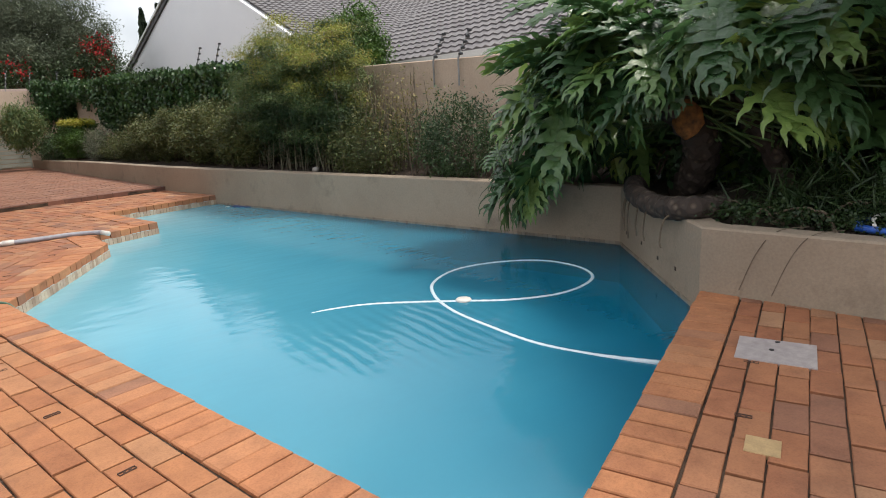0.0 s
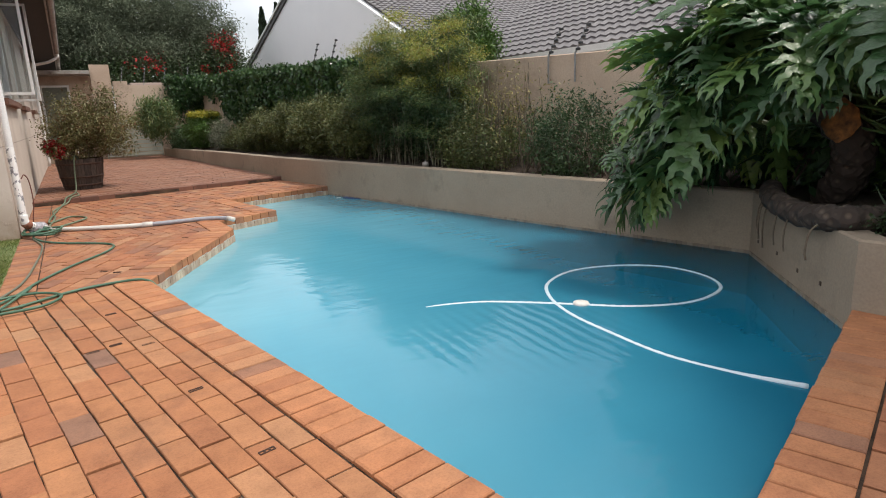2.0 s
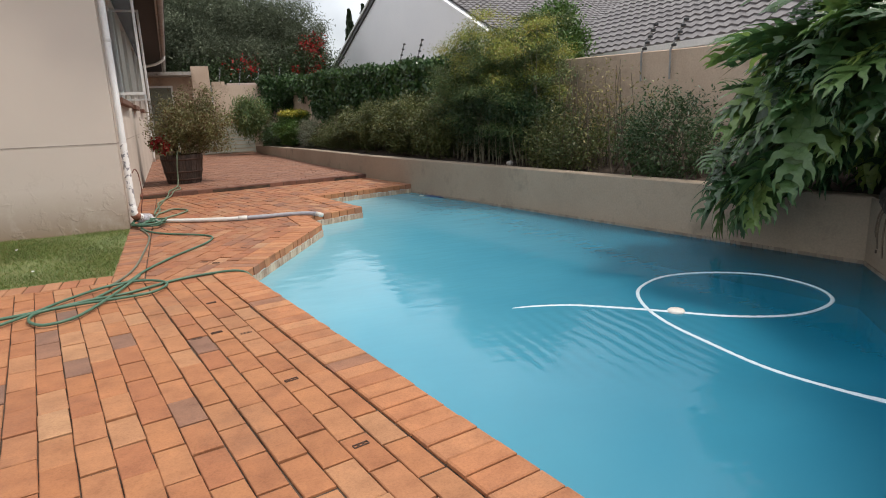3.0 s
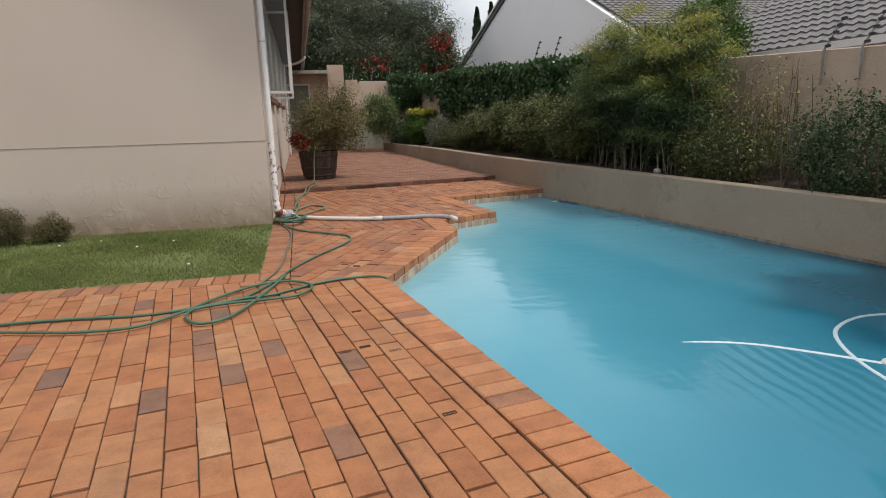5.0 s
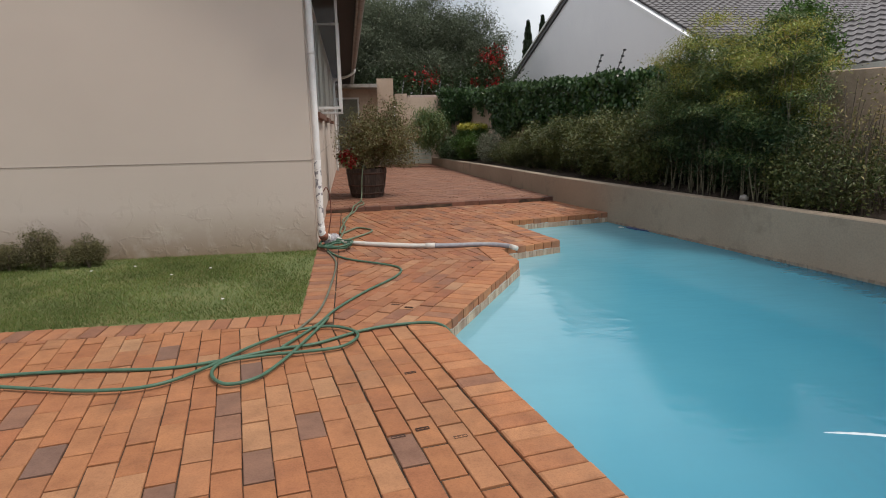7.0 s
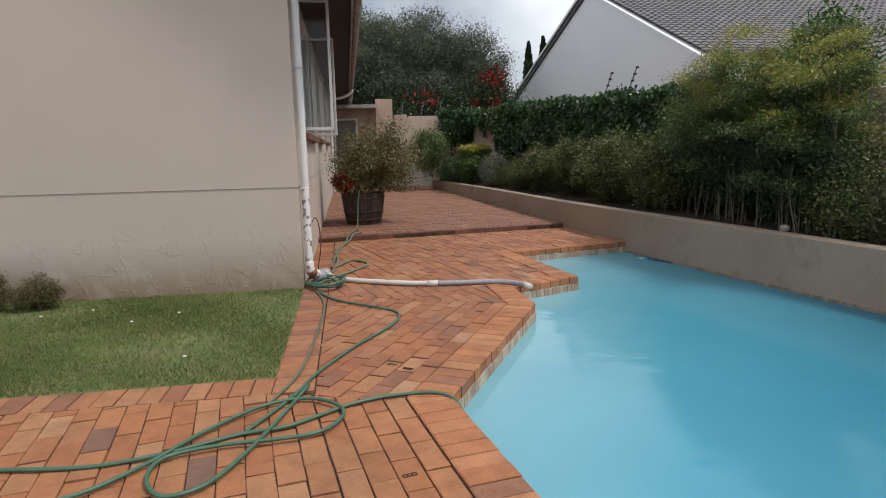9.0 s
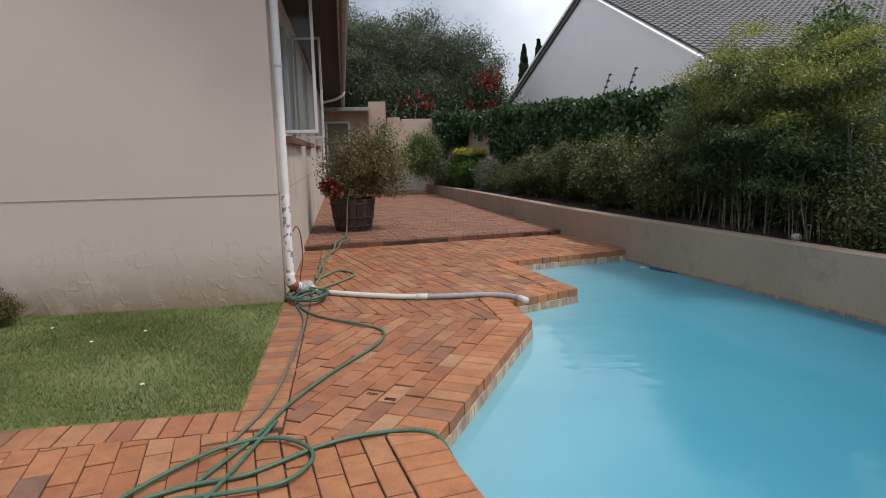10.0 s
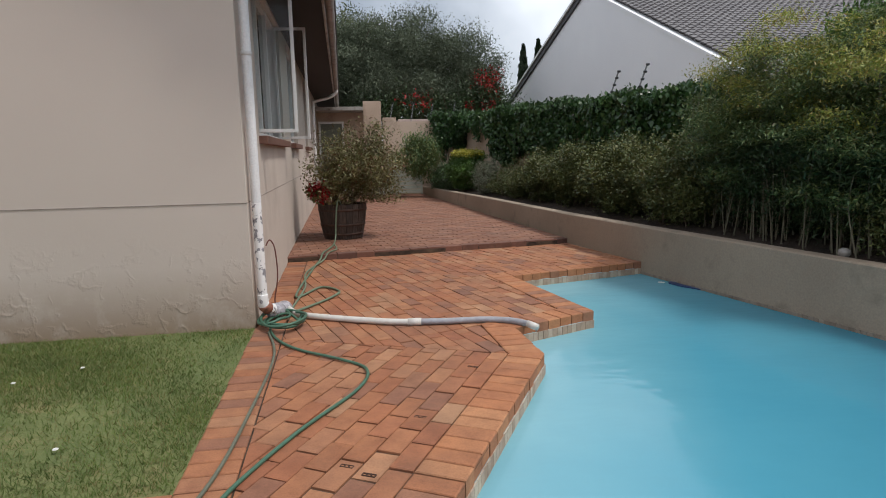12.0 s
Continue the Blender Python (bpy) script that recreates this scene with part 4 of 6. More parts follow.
shrub("silver_bush", "silvery grey low bush in the planter", 6, (4.15, 9.1, SOIL_Z), (4.08, 9.1, 0.70), (0.36, 0.6, 0.42), 190, 34, 0.06, (0.06, 0.012), L_SILVER)
shrub("silver_bush", "olive grey low bush in the planter", 7, (4.35, 7.4, SOIL_Z), (4.30, 7.4, 0.70), (0.34, 0.55, 0.40), 200, 34, 0.06, (0.055, 0.014), L_BUSH)
shrub("hedge_bush", "dense olive-green rounded hedge bush in the planter", 8, (4.80, 5.2, SOIL_Z), (4.75, 5.2, 0.90), (0.56, 0.95, 0.50), 230, 105, 0.07, (0.046, 0.022), L_BUSH, nstem=20, spread=(0.3, 0.5), up=0.9)
shrub("hedge_bush", "olive-green rounded hedge bush in the planter", 26, (4.6, 6.4, SOIL_Z), (4.55, 6.4, 0.80), (0.46, 0.75, 0.46), 170, 100, 0.066, (0.046, 0.022), L_BUSH, nstem=16, spread=(0.3, 0.5), up=0.9)
shrub("silver_bush", "olive grey low bush in the planter", 27, (4.3, 8.25, SOIL_Z), (4.25, 8.25, 0.62), (0.30, 0.45, 0.32), 130, 34, 0.06, (0.055, 0.013), L_BUSH)
shrub("hedge_bush", "dense olive-green rounded hedge bush in the planter", 9, (4.95, 3.6, SOIL_Z), (4.85, 3.6, 0.90), (0.60, 0.95, 0.54), 230, 105, 0.07, (0.046, 0.022), L_BUSH, nstem=20, spread=(0.3, 0.5), up=0.9)
shrub("hedge_bush", "dense olive-green hedge bush in the planter", 19, (5.0, 2.3, SOIL_Z), (4.95, 2.3, 0.88), (0.50, 0.7, 0.52), 190, 100, 0.072, (0.046, 0.022), L_BUSH, nstem=20, spread=(0.3, 0.4))
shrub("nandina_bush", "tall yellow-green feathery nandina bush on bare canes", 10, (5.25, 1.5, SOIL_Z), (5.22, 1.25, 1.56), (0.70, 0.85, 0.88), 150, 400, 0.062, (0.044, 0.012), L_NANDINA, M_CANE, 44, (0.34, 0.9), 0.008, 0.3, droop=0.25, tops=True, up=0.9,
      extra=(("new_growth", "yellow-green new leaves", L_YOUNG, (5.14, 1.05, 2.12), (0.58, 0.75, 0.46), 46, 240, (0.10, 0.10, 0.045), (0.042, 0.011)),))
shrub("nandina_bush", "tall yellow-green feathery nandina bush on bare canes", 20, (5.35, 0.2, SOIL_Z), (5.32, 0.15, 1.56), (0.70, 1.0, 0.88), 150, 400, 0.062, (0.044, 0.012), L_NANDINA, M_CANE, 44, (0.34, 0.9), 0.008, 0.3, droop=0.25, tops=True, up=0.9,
      extra=(("new_growth", "yellow-green new leaves", L_YOUNG, (5.18, -0.15, 1.85), (0.58, 0.85, 0.62), 52, 240, (0.10, 0.10, 0.045), (0.042, 0.011)),))
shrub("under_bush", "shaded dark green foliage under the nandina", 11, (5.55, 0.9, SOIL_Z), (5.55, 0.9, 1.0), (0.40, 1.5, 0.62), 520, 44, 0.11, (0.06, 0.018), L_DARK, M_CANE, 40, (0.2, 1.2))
# added dark foliage in place of the nandina's own shade below its crown
shrub("under_bush", "dark drooping foliage added among the nandina canes for its self-shade", 25, (5.05, 0.8, SOIL_Z), (5.10, 0.8, 1.12), (0.42, 1.7, 0.56), 420, 60, 0.085, (0.065, 0.013), L_SHADE, M_CANE, 22, (0.2, 1.2), 0.009)
shrub("tall_bush", "bright glossy green upright bush behind the boundary wall", 12, (7.4, 2.4, -0.01), (7.4, 2.4, 2.25), (0.46, 0.60, 0.80), 300, 60, 0.10, (0.08, 0.036), L_BRIGHT, nstem=10)
shrub("sparse_bush", "sparse twiggy bush with dry yellow leaves", 13, (5.5, -1.4, SOIL_Z), (5.5, -1.4, 1.15), (0.50, 0.80, 0.70), 75, 15, 0.10, (0.042, 0.018), L_DRY, M_STEM, 34, (0.3, 0.5), 0.009, 0.2)
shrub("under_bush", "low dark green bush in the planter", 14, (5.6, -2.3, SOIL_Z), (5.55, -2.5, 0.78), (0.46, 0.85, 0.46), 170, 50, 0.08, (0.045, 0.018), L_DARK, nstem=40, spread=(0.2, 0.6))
shrub("under_bush", "low olive bush in the planter", 15, (5.35, -0.9, SOIL_Z), (5.3, -0.9, 0.72), (0.40, 0.8, 0.40), 280, 36, 0.09, (0.045, 0.018), L_BUSH, M_CANE, 30, (0.2, 0.5))
shrub("backdrop_bush", "deep shaded foliage behind the philodendron", 21, (6.1, -5.6, SOIL_Z), (6.2, -5.9, 1.3), (0.5, 2.1, 0.95), 520, 44, 0.16, (0.10, 0.045), L_IVY, nstem=24, spread=(0.2, 1.4))
# two crowns outside the view, placed to shade the corner wall and paving
shrub("unseen_shade_tree", "unseen dark leafy branches placed to shade the pool end", 24, (5.9, -8.4, SOIL_Z), (4.85, -7.75, 2.5), (1.2, 1.15, 0.45), 300, 36, 0.13, (0.10, 0.045), L_DARK, nstem=9, spread=(0.2, 0.2), r0=0.05, category="tree")
shrub("unseen_shade_tree", "unseen dark leafy branches placed to shade the planter corner", 26, (6.6, -8.0, SOIL_Z), (6.2, -7.25, 2.95), (1.0, 1.0, 0.45), 300, 34, 0.14, (0.10, 0.045), L_DARK, nstem=9, spread=(0.2, 0.2), r0=0.05, category="tree")
shrub("strappy_grass", "tuft of arching strappy leaves on the planter edge", 22, (4.85, -6.75, SOIL_Z), (4.95, -6.75, 0.46), (0.34, 0.70, 0.16), 110, 16, 0.08, (0.26, 0.010), L_SHADE, nstem=6, spread=(0.1, 0.3), category="plant")
shrub("ground_cover", "small-leaved creeper spilling over the low wall", 23, (4.60, -6.5, 0.36), (4.52, -6.5, 0.42), (0.18, 0.75, 0.04), 90, 20, 0.035, (0.028, 0.018), L_SHADE, nstem=6, spread=(0.1, 0.4), category="plant")
shrub("lawn_bush", "small dull green bush at the foot of the gable wall", 16, (-2.62, -0.28, -0.02), (-2.62, -0.28, 0.20), (0.17, 0.17, 0.20), 170, 40, 0.028, (0.022, 0.008), L_LAWNBUSH, nstem=8, spread=(0.05, 0.05))
shrub("lawn_bush", "small dull green bush at the foot of the gable wall", 17, (-2.22, -0.26, -0.02), (-2.22, -0.26, 0.13), (0.20, 0.15, 0.15), 170, 40, 0.026, (0.022, 0.008), L_LAWNBUSH, nstem=8, spread=(0.05, 0.05))
shrub("lawn_bush", "small dull green bush at the foot of the gable wall", 18, (-2.95, -0.28, -0.02), (-2.95, -0.28, 0.10), (0.18, 0.15, 0.13), 150, 40, 0.026, (0.022, 0.008), L_LAWNBUSH, nstem=8, spread=(0.05, 0.05))


def build_ivy(seed, at, label, way, count, base_top, rise, fall=1.0):
    """Ivy that spills over the boundary wall from its far end to the tall bushes."""
    rng = np.random.default_rng(seed)
    thing = tagged(empty("ivy_hedge", at), label, "ivy")
    line = smooth_path(way, 20)
    L = np.array([[p.x, p.y] for p in line])
    k = count
    u = rng.uniform(0, len(L) - 1.001, k)
    i = u.astype(int)
    f = (u - i)[:, None]
    xy = L[i] * (1 - f) + L[i + 1] * f
    along = u / len(L) * 12
    # a rounded profile: front face, top and a hanging fringe
    s = rng.uniform(0, 1, k)
    bulge = 0.20 + 0.07 * np.sin(along * 1.9) + 0.05 * np.sin(along * 5.3)
    top = base_top + rise * (xy[:, 1] - 4) / 8 + 0.05 * np.sin(along * 3.1) + 0.03 * np.sin(along * 8.7)
    drop = fall + 0.14 * np.sin(along * 1.3 + 1) + 0.12 * np.sin(along * 4.7)
    x = np.where(s < 0.6, -bulge - 0.05 * np.sin(s * 9), -bulge + (s - 0.6) / 0.4 * (bulge + 0.38))
    z = np.where(s < 0.6, top - drop * (1 - s / 0.6), top + 0.05 * np.sin((s - 0.6) / 0.4 * math.pi))
    tang = L[np.minimum(i + 1, len(L) - 1)] - L[i]
    tang /= np.linalg.norm(tang, axis=1, keepdims=True)
    pts = np.stack([xy[:, 0] + tang[:, 1] * x, xy[:, 1] - tang[:, 0] * x, z], axis=1) + rng.normal(size=(k, 3)) * np.array([0.06, 0.05, 0.05])
    adopt(quads("crown", leaves(rng, pts, 0.066, 0.046, up=0.2, droop=0.7), L_IVY), thing)
    for _ in range(30 if fall > 0.8 else 0):
        bm = bmesh.new()
        p = line[rng.integers(2, len(line) - 2)]
        tube(bm, smooth_path([(p.x - 0.02, p.y - 0.02, 0.5), (p.x - 0.06, p.y - 0.05, 1.1), (p.x - 0.08, p.y - 0.06, 1.7), (p.x, p.y, 1.98)], 4), 0.009, 5)
        adopt(part("stem", bm, M_STEM), thing)


build_ivy(31, (5.2, 6.0, 1.4), "thick dark green ivy hedge draped over the boundary wall", [(5.75, 2.4, 0), (5.5, 4.4, 0), (5.08, 8.6, 0), (4.88, 10.8, 0)], 56000, 2.06, 0.25)
build_ivy(32, (3.9, 14.2, 1.8), "rounded mass of ivy over the far end wall", [(5.0, 14.25, 0), (4.35, 14.25, 0), (3.55, 14.25, 0)], 9000, 2.42, 0.0)
build_ivy(33, (4.7, 12.6, 1.9), "thin ivy creeping along the top of the boundary wall", [(4.86, 11.0, 0), (4.70, 12.6, 0), (4.55, 14.1, 0)], 6000, 2.06, 0.25, 0.40)


def philodendron_leaf(seed, sag):
    """A broad glossy blade cut into wavy lobes, a metre long before scaling, lying along +y with its stalk end at the origin."""
    rng = random.Random(seed)
    verts, faces = [], []

    def rib(t):
        return Vector((0, t, 0.07 * math.sin(t * 2.6) - sag * t * t))

    def strip(path, widths, cup=0.16):
        n0 = len(verts)
        for (p, d), (wl, wr) in zip(path, widths):
            s = Vector((d.y, -d.x, 0))
            verts.extend([p - s * wl + Vector((0, 0, cup * wl)), p, p + s * wr + Vector((0, 0, cup * wr))])
        for i in range(len(path) - 1):
            a, b = n0 + 3 * i, n0 + 3 * i + 3
            faces.extend([(a, a + 1, b + 1, b), (a + 1, a + 2, b + 2, b + 1)])

    # the undivided middle of the blade
    strip([(rib(t), Vector((0, 1, 0))) for t in (-0.04, 0.1, 0.3, 0.5, 0.7, 0.86, 1.0, 1.10)], [(w, w) for w in (0.08, 0.14, 0.145, 0.13, 0.11, 0.085, 0.05, 0.006)])
    reaches = (0.40, 0.52, 0.56, 0.54, 0.48, 0.40, 0.30)
    leans = (-68, -34, -8, 14, 32, 48, 62)
    for i, (reach, deg) in enumerate(zip(reaches, leans)):
        t = 0.02 + 0.145 * i
        for sgn in (-1, 1):
            r = reach * rng.uniform(0.88, 1.10)
            lean = radians(deg + rng.uniform(-6, 6))
            path, wid = [], []
            fat = 0.62 + 0.50 * reach
            for k in range(14):
                q = k / 13
                taper = 0.092 * max(0.03, 1 - q ** 2.2)
                wave = min(1.0, max(0.0, (q - 0.22) * 4)) * 0.42
                wa = taper * (1 - 0.5 * wave + wave * math.sin(16.5 * q + i))
                wb = taper * (1 - 0.5 * wave + wave * math.sin(16.5 * q + i + 2.6))
                bend = lean + 0.30 * q * q
                d = Vector((sgn * math.cos(bend), math.sin(bend), 0))
                path.append((rib(t) + d * r * q + Vector((0, 0, 0.06 * math.sin(q * 2.6) - (0.20 + 0.04 * (i % 3)) * r * q * q)), d))
                jig = rng.uniform(0.94, 1.06)
                wid.append((wa * fat * jig, wb * fat * jig) if sgn > 0 else (wb * fat * jig, wa * fat * jig))
            strip(path, wid, 0.10)
    me = bpy.data.meshes.new("leaf")
    me.from_pydata([tuple(v) for v in verts], [], faces)
    me.update()
    me.materials.append(L_PHILO_BIG)
    me.polygons.foreach_set("use_smooth", [True] * len(me.polygons))
    return me


def build_philodendron():
    rng = random.Random(8)
    root = Vector((5.15, -5.05, 0.42))
    plant = tagged(empty("philodendron", root), "large glossy split-leaf philodendron sprawling over the pool wall", "plant")
    blades = [philodendron_leaf(5, 0.16), philodendron_leaf(6, 0.34), philodendron_leaf(7, 0.05)]
    # thick scarred trunks lying over the wall
    for pts, r in (([(5.55, -4.9, 0.36), (5.22, -5.06, 0.46), (4.86, -5.30, 0.44), (4.55, -5.66, 0.42), (4.36, -5.98, 0.46), (4.62, -6.10, 0.44)], 0.078),
                   ([(5.6, -5.3, 0.36), (5.45, -5.5, 0.62), (5.30, -5.55, 0.88), (5.2, -5.35, 1.15)], 0.135),
                   ([(5.75, -6.1, 0.36), (5.55, -6.0, 0.75), (5.45, -5.7, 1.2), (5.4, -5.5, 1.6)], 0.09)):
        bm = bmesh.new()
        path = smooth_path(pts, 9)
        tube(bm, path, [r * (1 + 0.10 * math.sin(i * 1.9)) for i in range(len(path))], 12)
        adopt(part("trunk", bm, M_SCAR, None, "scarred grey-brown trunk", True), plant)
    for _ in range(6):
        bm = bmesh.new()
        f = rng.uniform(0.1, 0.9)
        p = Vector((5.25 - 0.95 * f, -5.02 - 1.00 * f, 0.44))
        tube(bm, smooth_path([p, p + Vector((-0.12, 0.05, -0.05)), p + Vector((-0.15, 0.06, -0.18)), p + Vector((-0.15, 0.05, -rng.uniform(0.2, 0.36)))], 4), 0.006, 5)
        adopt(part("air_root", bm, M_STEM), plant)
    heart = Vector((5.35, -5.35, 1.25))
    for i in range(442):
        stalk = bmesh.new()
        a = rng.uniform(0.45, 2 * math.pi - 0.45) if rng.random() < 0.85 else rng.uniform(-0.45, 0.45)
        e = rng.uniform(-0.80, 0.85)
        d = Vector((math.cos(a) * math.cos(e), math.sin(a) * math.cos(e), math.sin(e)))
        reach = rng.uniform(0.50, 1.0)
        p = heart + Vector((d.x * reach * 0.85, d.y * reach * (1.55 if d.y > 0 else 1.95), d.z * reach * 0.98))
        p.z = max(p.z, 0.58 + 0.14 * rng.random())
        if p.z > 1.45 and p.y > heart.y:
            p.y = heart.y + (p.y - heart.y) * 0.80
        if -6.0 < p.y < -4.75 and p.x < 5.3:
            p.z = max(p.z, 1.02 + 0.15 * rng.random())
        size = rng.uniform(0.36, 0.66)
        bare = -6.0 < p.y < -5.0 and p.x < 5.65 and p.z < 1.36 or p.y < -6.0 and p.x < 5.2 and p.z < 1.25
        if i >= 430:
            d = Vector((-0.9, 0.4, 0.0))
            p = Vector((4.98 + rng.uniform(-0.15, 0.1), -4.15 + rng.uniform(-0.4, 0.35), rng.uniform(0.58, 0.85)))
        # blades face outwards and droop
        out = Vector((d.x, d.y, 0)).normalized() if Vector((d.x, d.y, 0)).length > 0.05 else Vector((-1, 0, 0))
        tilt = rng.uniform(-1.25, -0.35) if p.z < 1.15 or rng.random() < 0.65 else rng.uniform(-0.3, 0.6)
        out = (out + Vector((rng.uniform(-0.7, 0.7), rng.uniform(-0.7, 0.7), 0))).normalized()
        fwd = (out * math.cos(tilt) + Vector((0, 0, math.sin(tilt)))).normalized()
        side = fwd.cross(Vector((0, 0, 1))).normalized()
        side = (side + Vector((0, 0, rng.uniform(-0.7, 0.7)))).normalized()
        nrm = side.cross(fwd).normalized()
        side = fwd.cross(nrm)
        m = Matrix((side, fwd, nrm)).transposed().to_4x4()
        if bare and i < 430:
            stalk.free()
            continue
        s0 = heart + Vector((rng.uniform(-0.05, 0.45), rng.uniform(-0.9, 0.9), rng.uniform(-0.5, 0.1)))
        tube(stalk, smooth_path([s0, s0.lerp(p, 0.5) + Vector((0, 0, 0.12)), p], 3), 0.009, 5)
        stalk = adopt(part("stalk", stalk, M_STALK), plant)
        ob = link("leaf", blades[i % 3], None)
        ob.parent = stalk
        ob.matrix_basis = Matrix.Translation(p) @ m @ Matrix.Scale(size, 4)


L_PHILO_BIG, n, l, b = material("philodendron_blade")
rnd = n.new("ShaderNodeObjectInfo").outputs["Random"]
c = ramp_node(n, l, rnd, [(0.0, (0.040, 0.095, 0.04)), (0.45, (0.068, 0.140, 0.055)), (0.8, (0.12, 0.215, 0.07)), (1.0, (0.23, 0.33, 0.085))])
c = mix_node(n, l, c, ramp_node(n, l, noise_node(n, l, 14, 4), [(0.3, (0.75, 0.8, 0.75)), (0.7, (1.15, 1.1, 1.0))]), 0.8, "MULTIPLY")
l.new(c, b.inputs["Base Color"])
b.inputs["Roughness"].default_value = 0.27
b.inputs["Specular IOR Level"].default_value = 0.7
bump_node(n, l, noise_node(n, l, 16, 3), 0.45, 0.03, b)
tr = n.new("ShaderNodeBsdfTranslucent")
l.new(c, tr.inputs["Color"])
mx = n.new("ShaderNodeMixShader")
mx.inputs[0].default_value = 0.38
l.new(b.outputs[0], mx.inputs[1])
l.new(tr.outputs[0], mx.inputs[2])
l.new(mx.outputs[0], n["Material Output"].inputs["Surface"])
M_STALK = plain("green_stalk", (0.07, 0.12, 0.035), 0.4)
M_SCAR, n, l, b = material("scarred_trunk")
vor = n.new("ShaderNodeTexVoronoi")
vor.inputs["Scale"].default_value = 17
l.new(n.new("ShaderNodeNewGeometry").outputs["Position"], vor.inputs["Vector"])
c = ramp_node(n, l, vor.outputs["Distance"], [(0.10, (0.105, 0.078, 0.056)), (0.38, (0.036, 0.024, 0.018))])
l.new(c, b.inputs["Base Color"])
b.inputs["Roughness"].default_value = 0.85
bump_node(n, l, vor.outputs["Distance"], 0.9, 0.03, b)
build_philodendron()


# ---- beyond the boundary: neighbour, far end, trees ----
def tiled_slope(thing, name, p0, along, up, nx, ny, pitch_x=0.30, pitch_y=0.34):
    """Rows of rolled tiles over a slope: p0 low corner, unit vectors along the eave and up the slope."""
    along, up = Vector(along), Vector(up)
    nrm = along.cross(up).normalized()
    if nrm.z < 0:
        nrm = -nrm
    sub = 4
    k = nx * sub + 1
    for r in range(ny):
        verts, faces = [], []
        for edge in (0, 1, 2):
            for i in range(k):
                h = 0.035 * (0.5 + 0.5 * math.cos(2 * math.pi * i / sub))
                lift, along_up = ((h - 0.02, r), (h + 0.03, r), (h, r + 1.06))[edge]
                verts.append(p0 + along * (i * pitch_x / sub) + up * (along_up * pitch_y) + nrm * lift)
        for e in (0, 1):
            for i in range(k - 1):
                a = e * k + i
                faces.append((a, a + 1, a + k + 1, a + k))
        adopt(raw(name, verts, faces, M_TILE), thing)


def build_neighbour():
    house = tagged(empty("neighbour_house", (9, 12, 0)), "white plastered neighbouring house with a grey tiled roof", "house")
    bm = bmesh.new()
    prof = [(26.6, -0.2), (26.6, 3.1), (15.4, 6.58), (4.6, 1.75), (4.6, -0.2)]
    fr = [bm.verts.new((9.0, y, z)) for y, z in prof]
    bk = [bm.verts.new((9.25, y, z)) for y, z in prof]
    bm.faces.new(fr)
    bm.faces.new(bk[::-1])
    for i in range(5):
        j = (i + 1) % 5
        bm.faces.new((fr[i], bk[i], bk[j], fr[j]))
    bmesh.ops.recalc_face_normals(bm, faces=bm.faces)
    adopt(part("gable_wall", bm, M_WHITE_WALL, None, "large white plastered gable"), house)
    # dark fascia on the far rake, pale verge on the near one
    d = Vector((0, 15.2 - 26.6, 6.75 - 3.0))
    ln = d.length
    for nm, mat, z0, z1, x0, lab in (("fascia", plain("dark_bargeboard", (0.045, 0.042, 0.045), 0.6), -0.10, 0.10, 8.93, "dark bargeboard"), ("verge_trim", M_WHITE, 0.10, 0.20, 8.88, "pale verge trim")):
        bm = bmesh.new()
        a, c = Vector((x0, 27.2, 2.91)), Vector((x0, 15.4, 6.58))
        vs = [bm.verts.new((x, p.y, p.z + z)) for p in (a, c) for x in (x0, 9.3) for z in (z0, z1)]
        for q in ((0, 1, 3, 2), (4, 6, 7, 5), (0, 4, 5, 1), (2, 3, 7, 6), (1, 5, 7, 3), (0, 2, 6, 4)):
            bm.faces.new([vs[i] for i in q])
        bmesh.ops.recalc_face_normals(bm, faces=bm.faces)
        adopt(part(nm, bm, mat, None, lab), house)
    bm = bmesh.new()
    a, c = Vector((8.93, 4.4, 1.66)), Vector((8.93, 15.4, 6.58))
    vs = [bm.verts.new((x, p.y, p.z + z)) for p in (a, c) for x in (8.97, 9.3) for z in (-0.02, 0.06)]
    for q in ((0, 1, 3, 2), (4, 6, 7, 5), (0, 4, 5, 1), (2, 3, 7, 6), (1, 5, 7, 3), (0, 2, 6, 4)):
        bm.faces.new([vs[i] for i in q])
    bmesh.ops.recalc_face_normals(bm, faces=bm.faces)
    adopt(part("verge_trim", bm, M_WHITE_WALL, None, "pale plastered verge"), house)
    # near slope of the main roof
    up = Vector((0, 15.4 - 4.6, 6.58 - 1.75)).normalized()
    tiled_slope(house, "roof_course", Vector((9.12, 4.3, 1.70)), (1, 0, 0), up, 58, 45, 0.24, 0.26)
    # lower wing: slope that faces the pool
    up2 = Vector((0.86, 0, 0.50)).normalized()
    tiled_slope(house, "roof_course", Vector((8.3, -13.0, 2.12)), (0, 1, 0), up2, 79, 24, 0.22, 0.24)
    bm = bmesh.new()
    box(bm, (8.55, -13, -0.2), (8.75, 4.59, 2.16))
    adopt(part("wing_wall", bm, M_WHITE_WALL, None, "white wing wall"), house)
    adopt(boxed("fascia", (8.27, -13.0, 2.02), (8.30, 4.4, 2.13), M_WHITE, None, "pale eave board"), house)


build_neighbour()


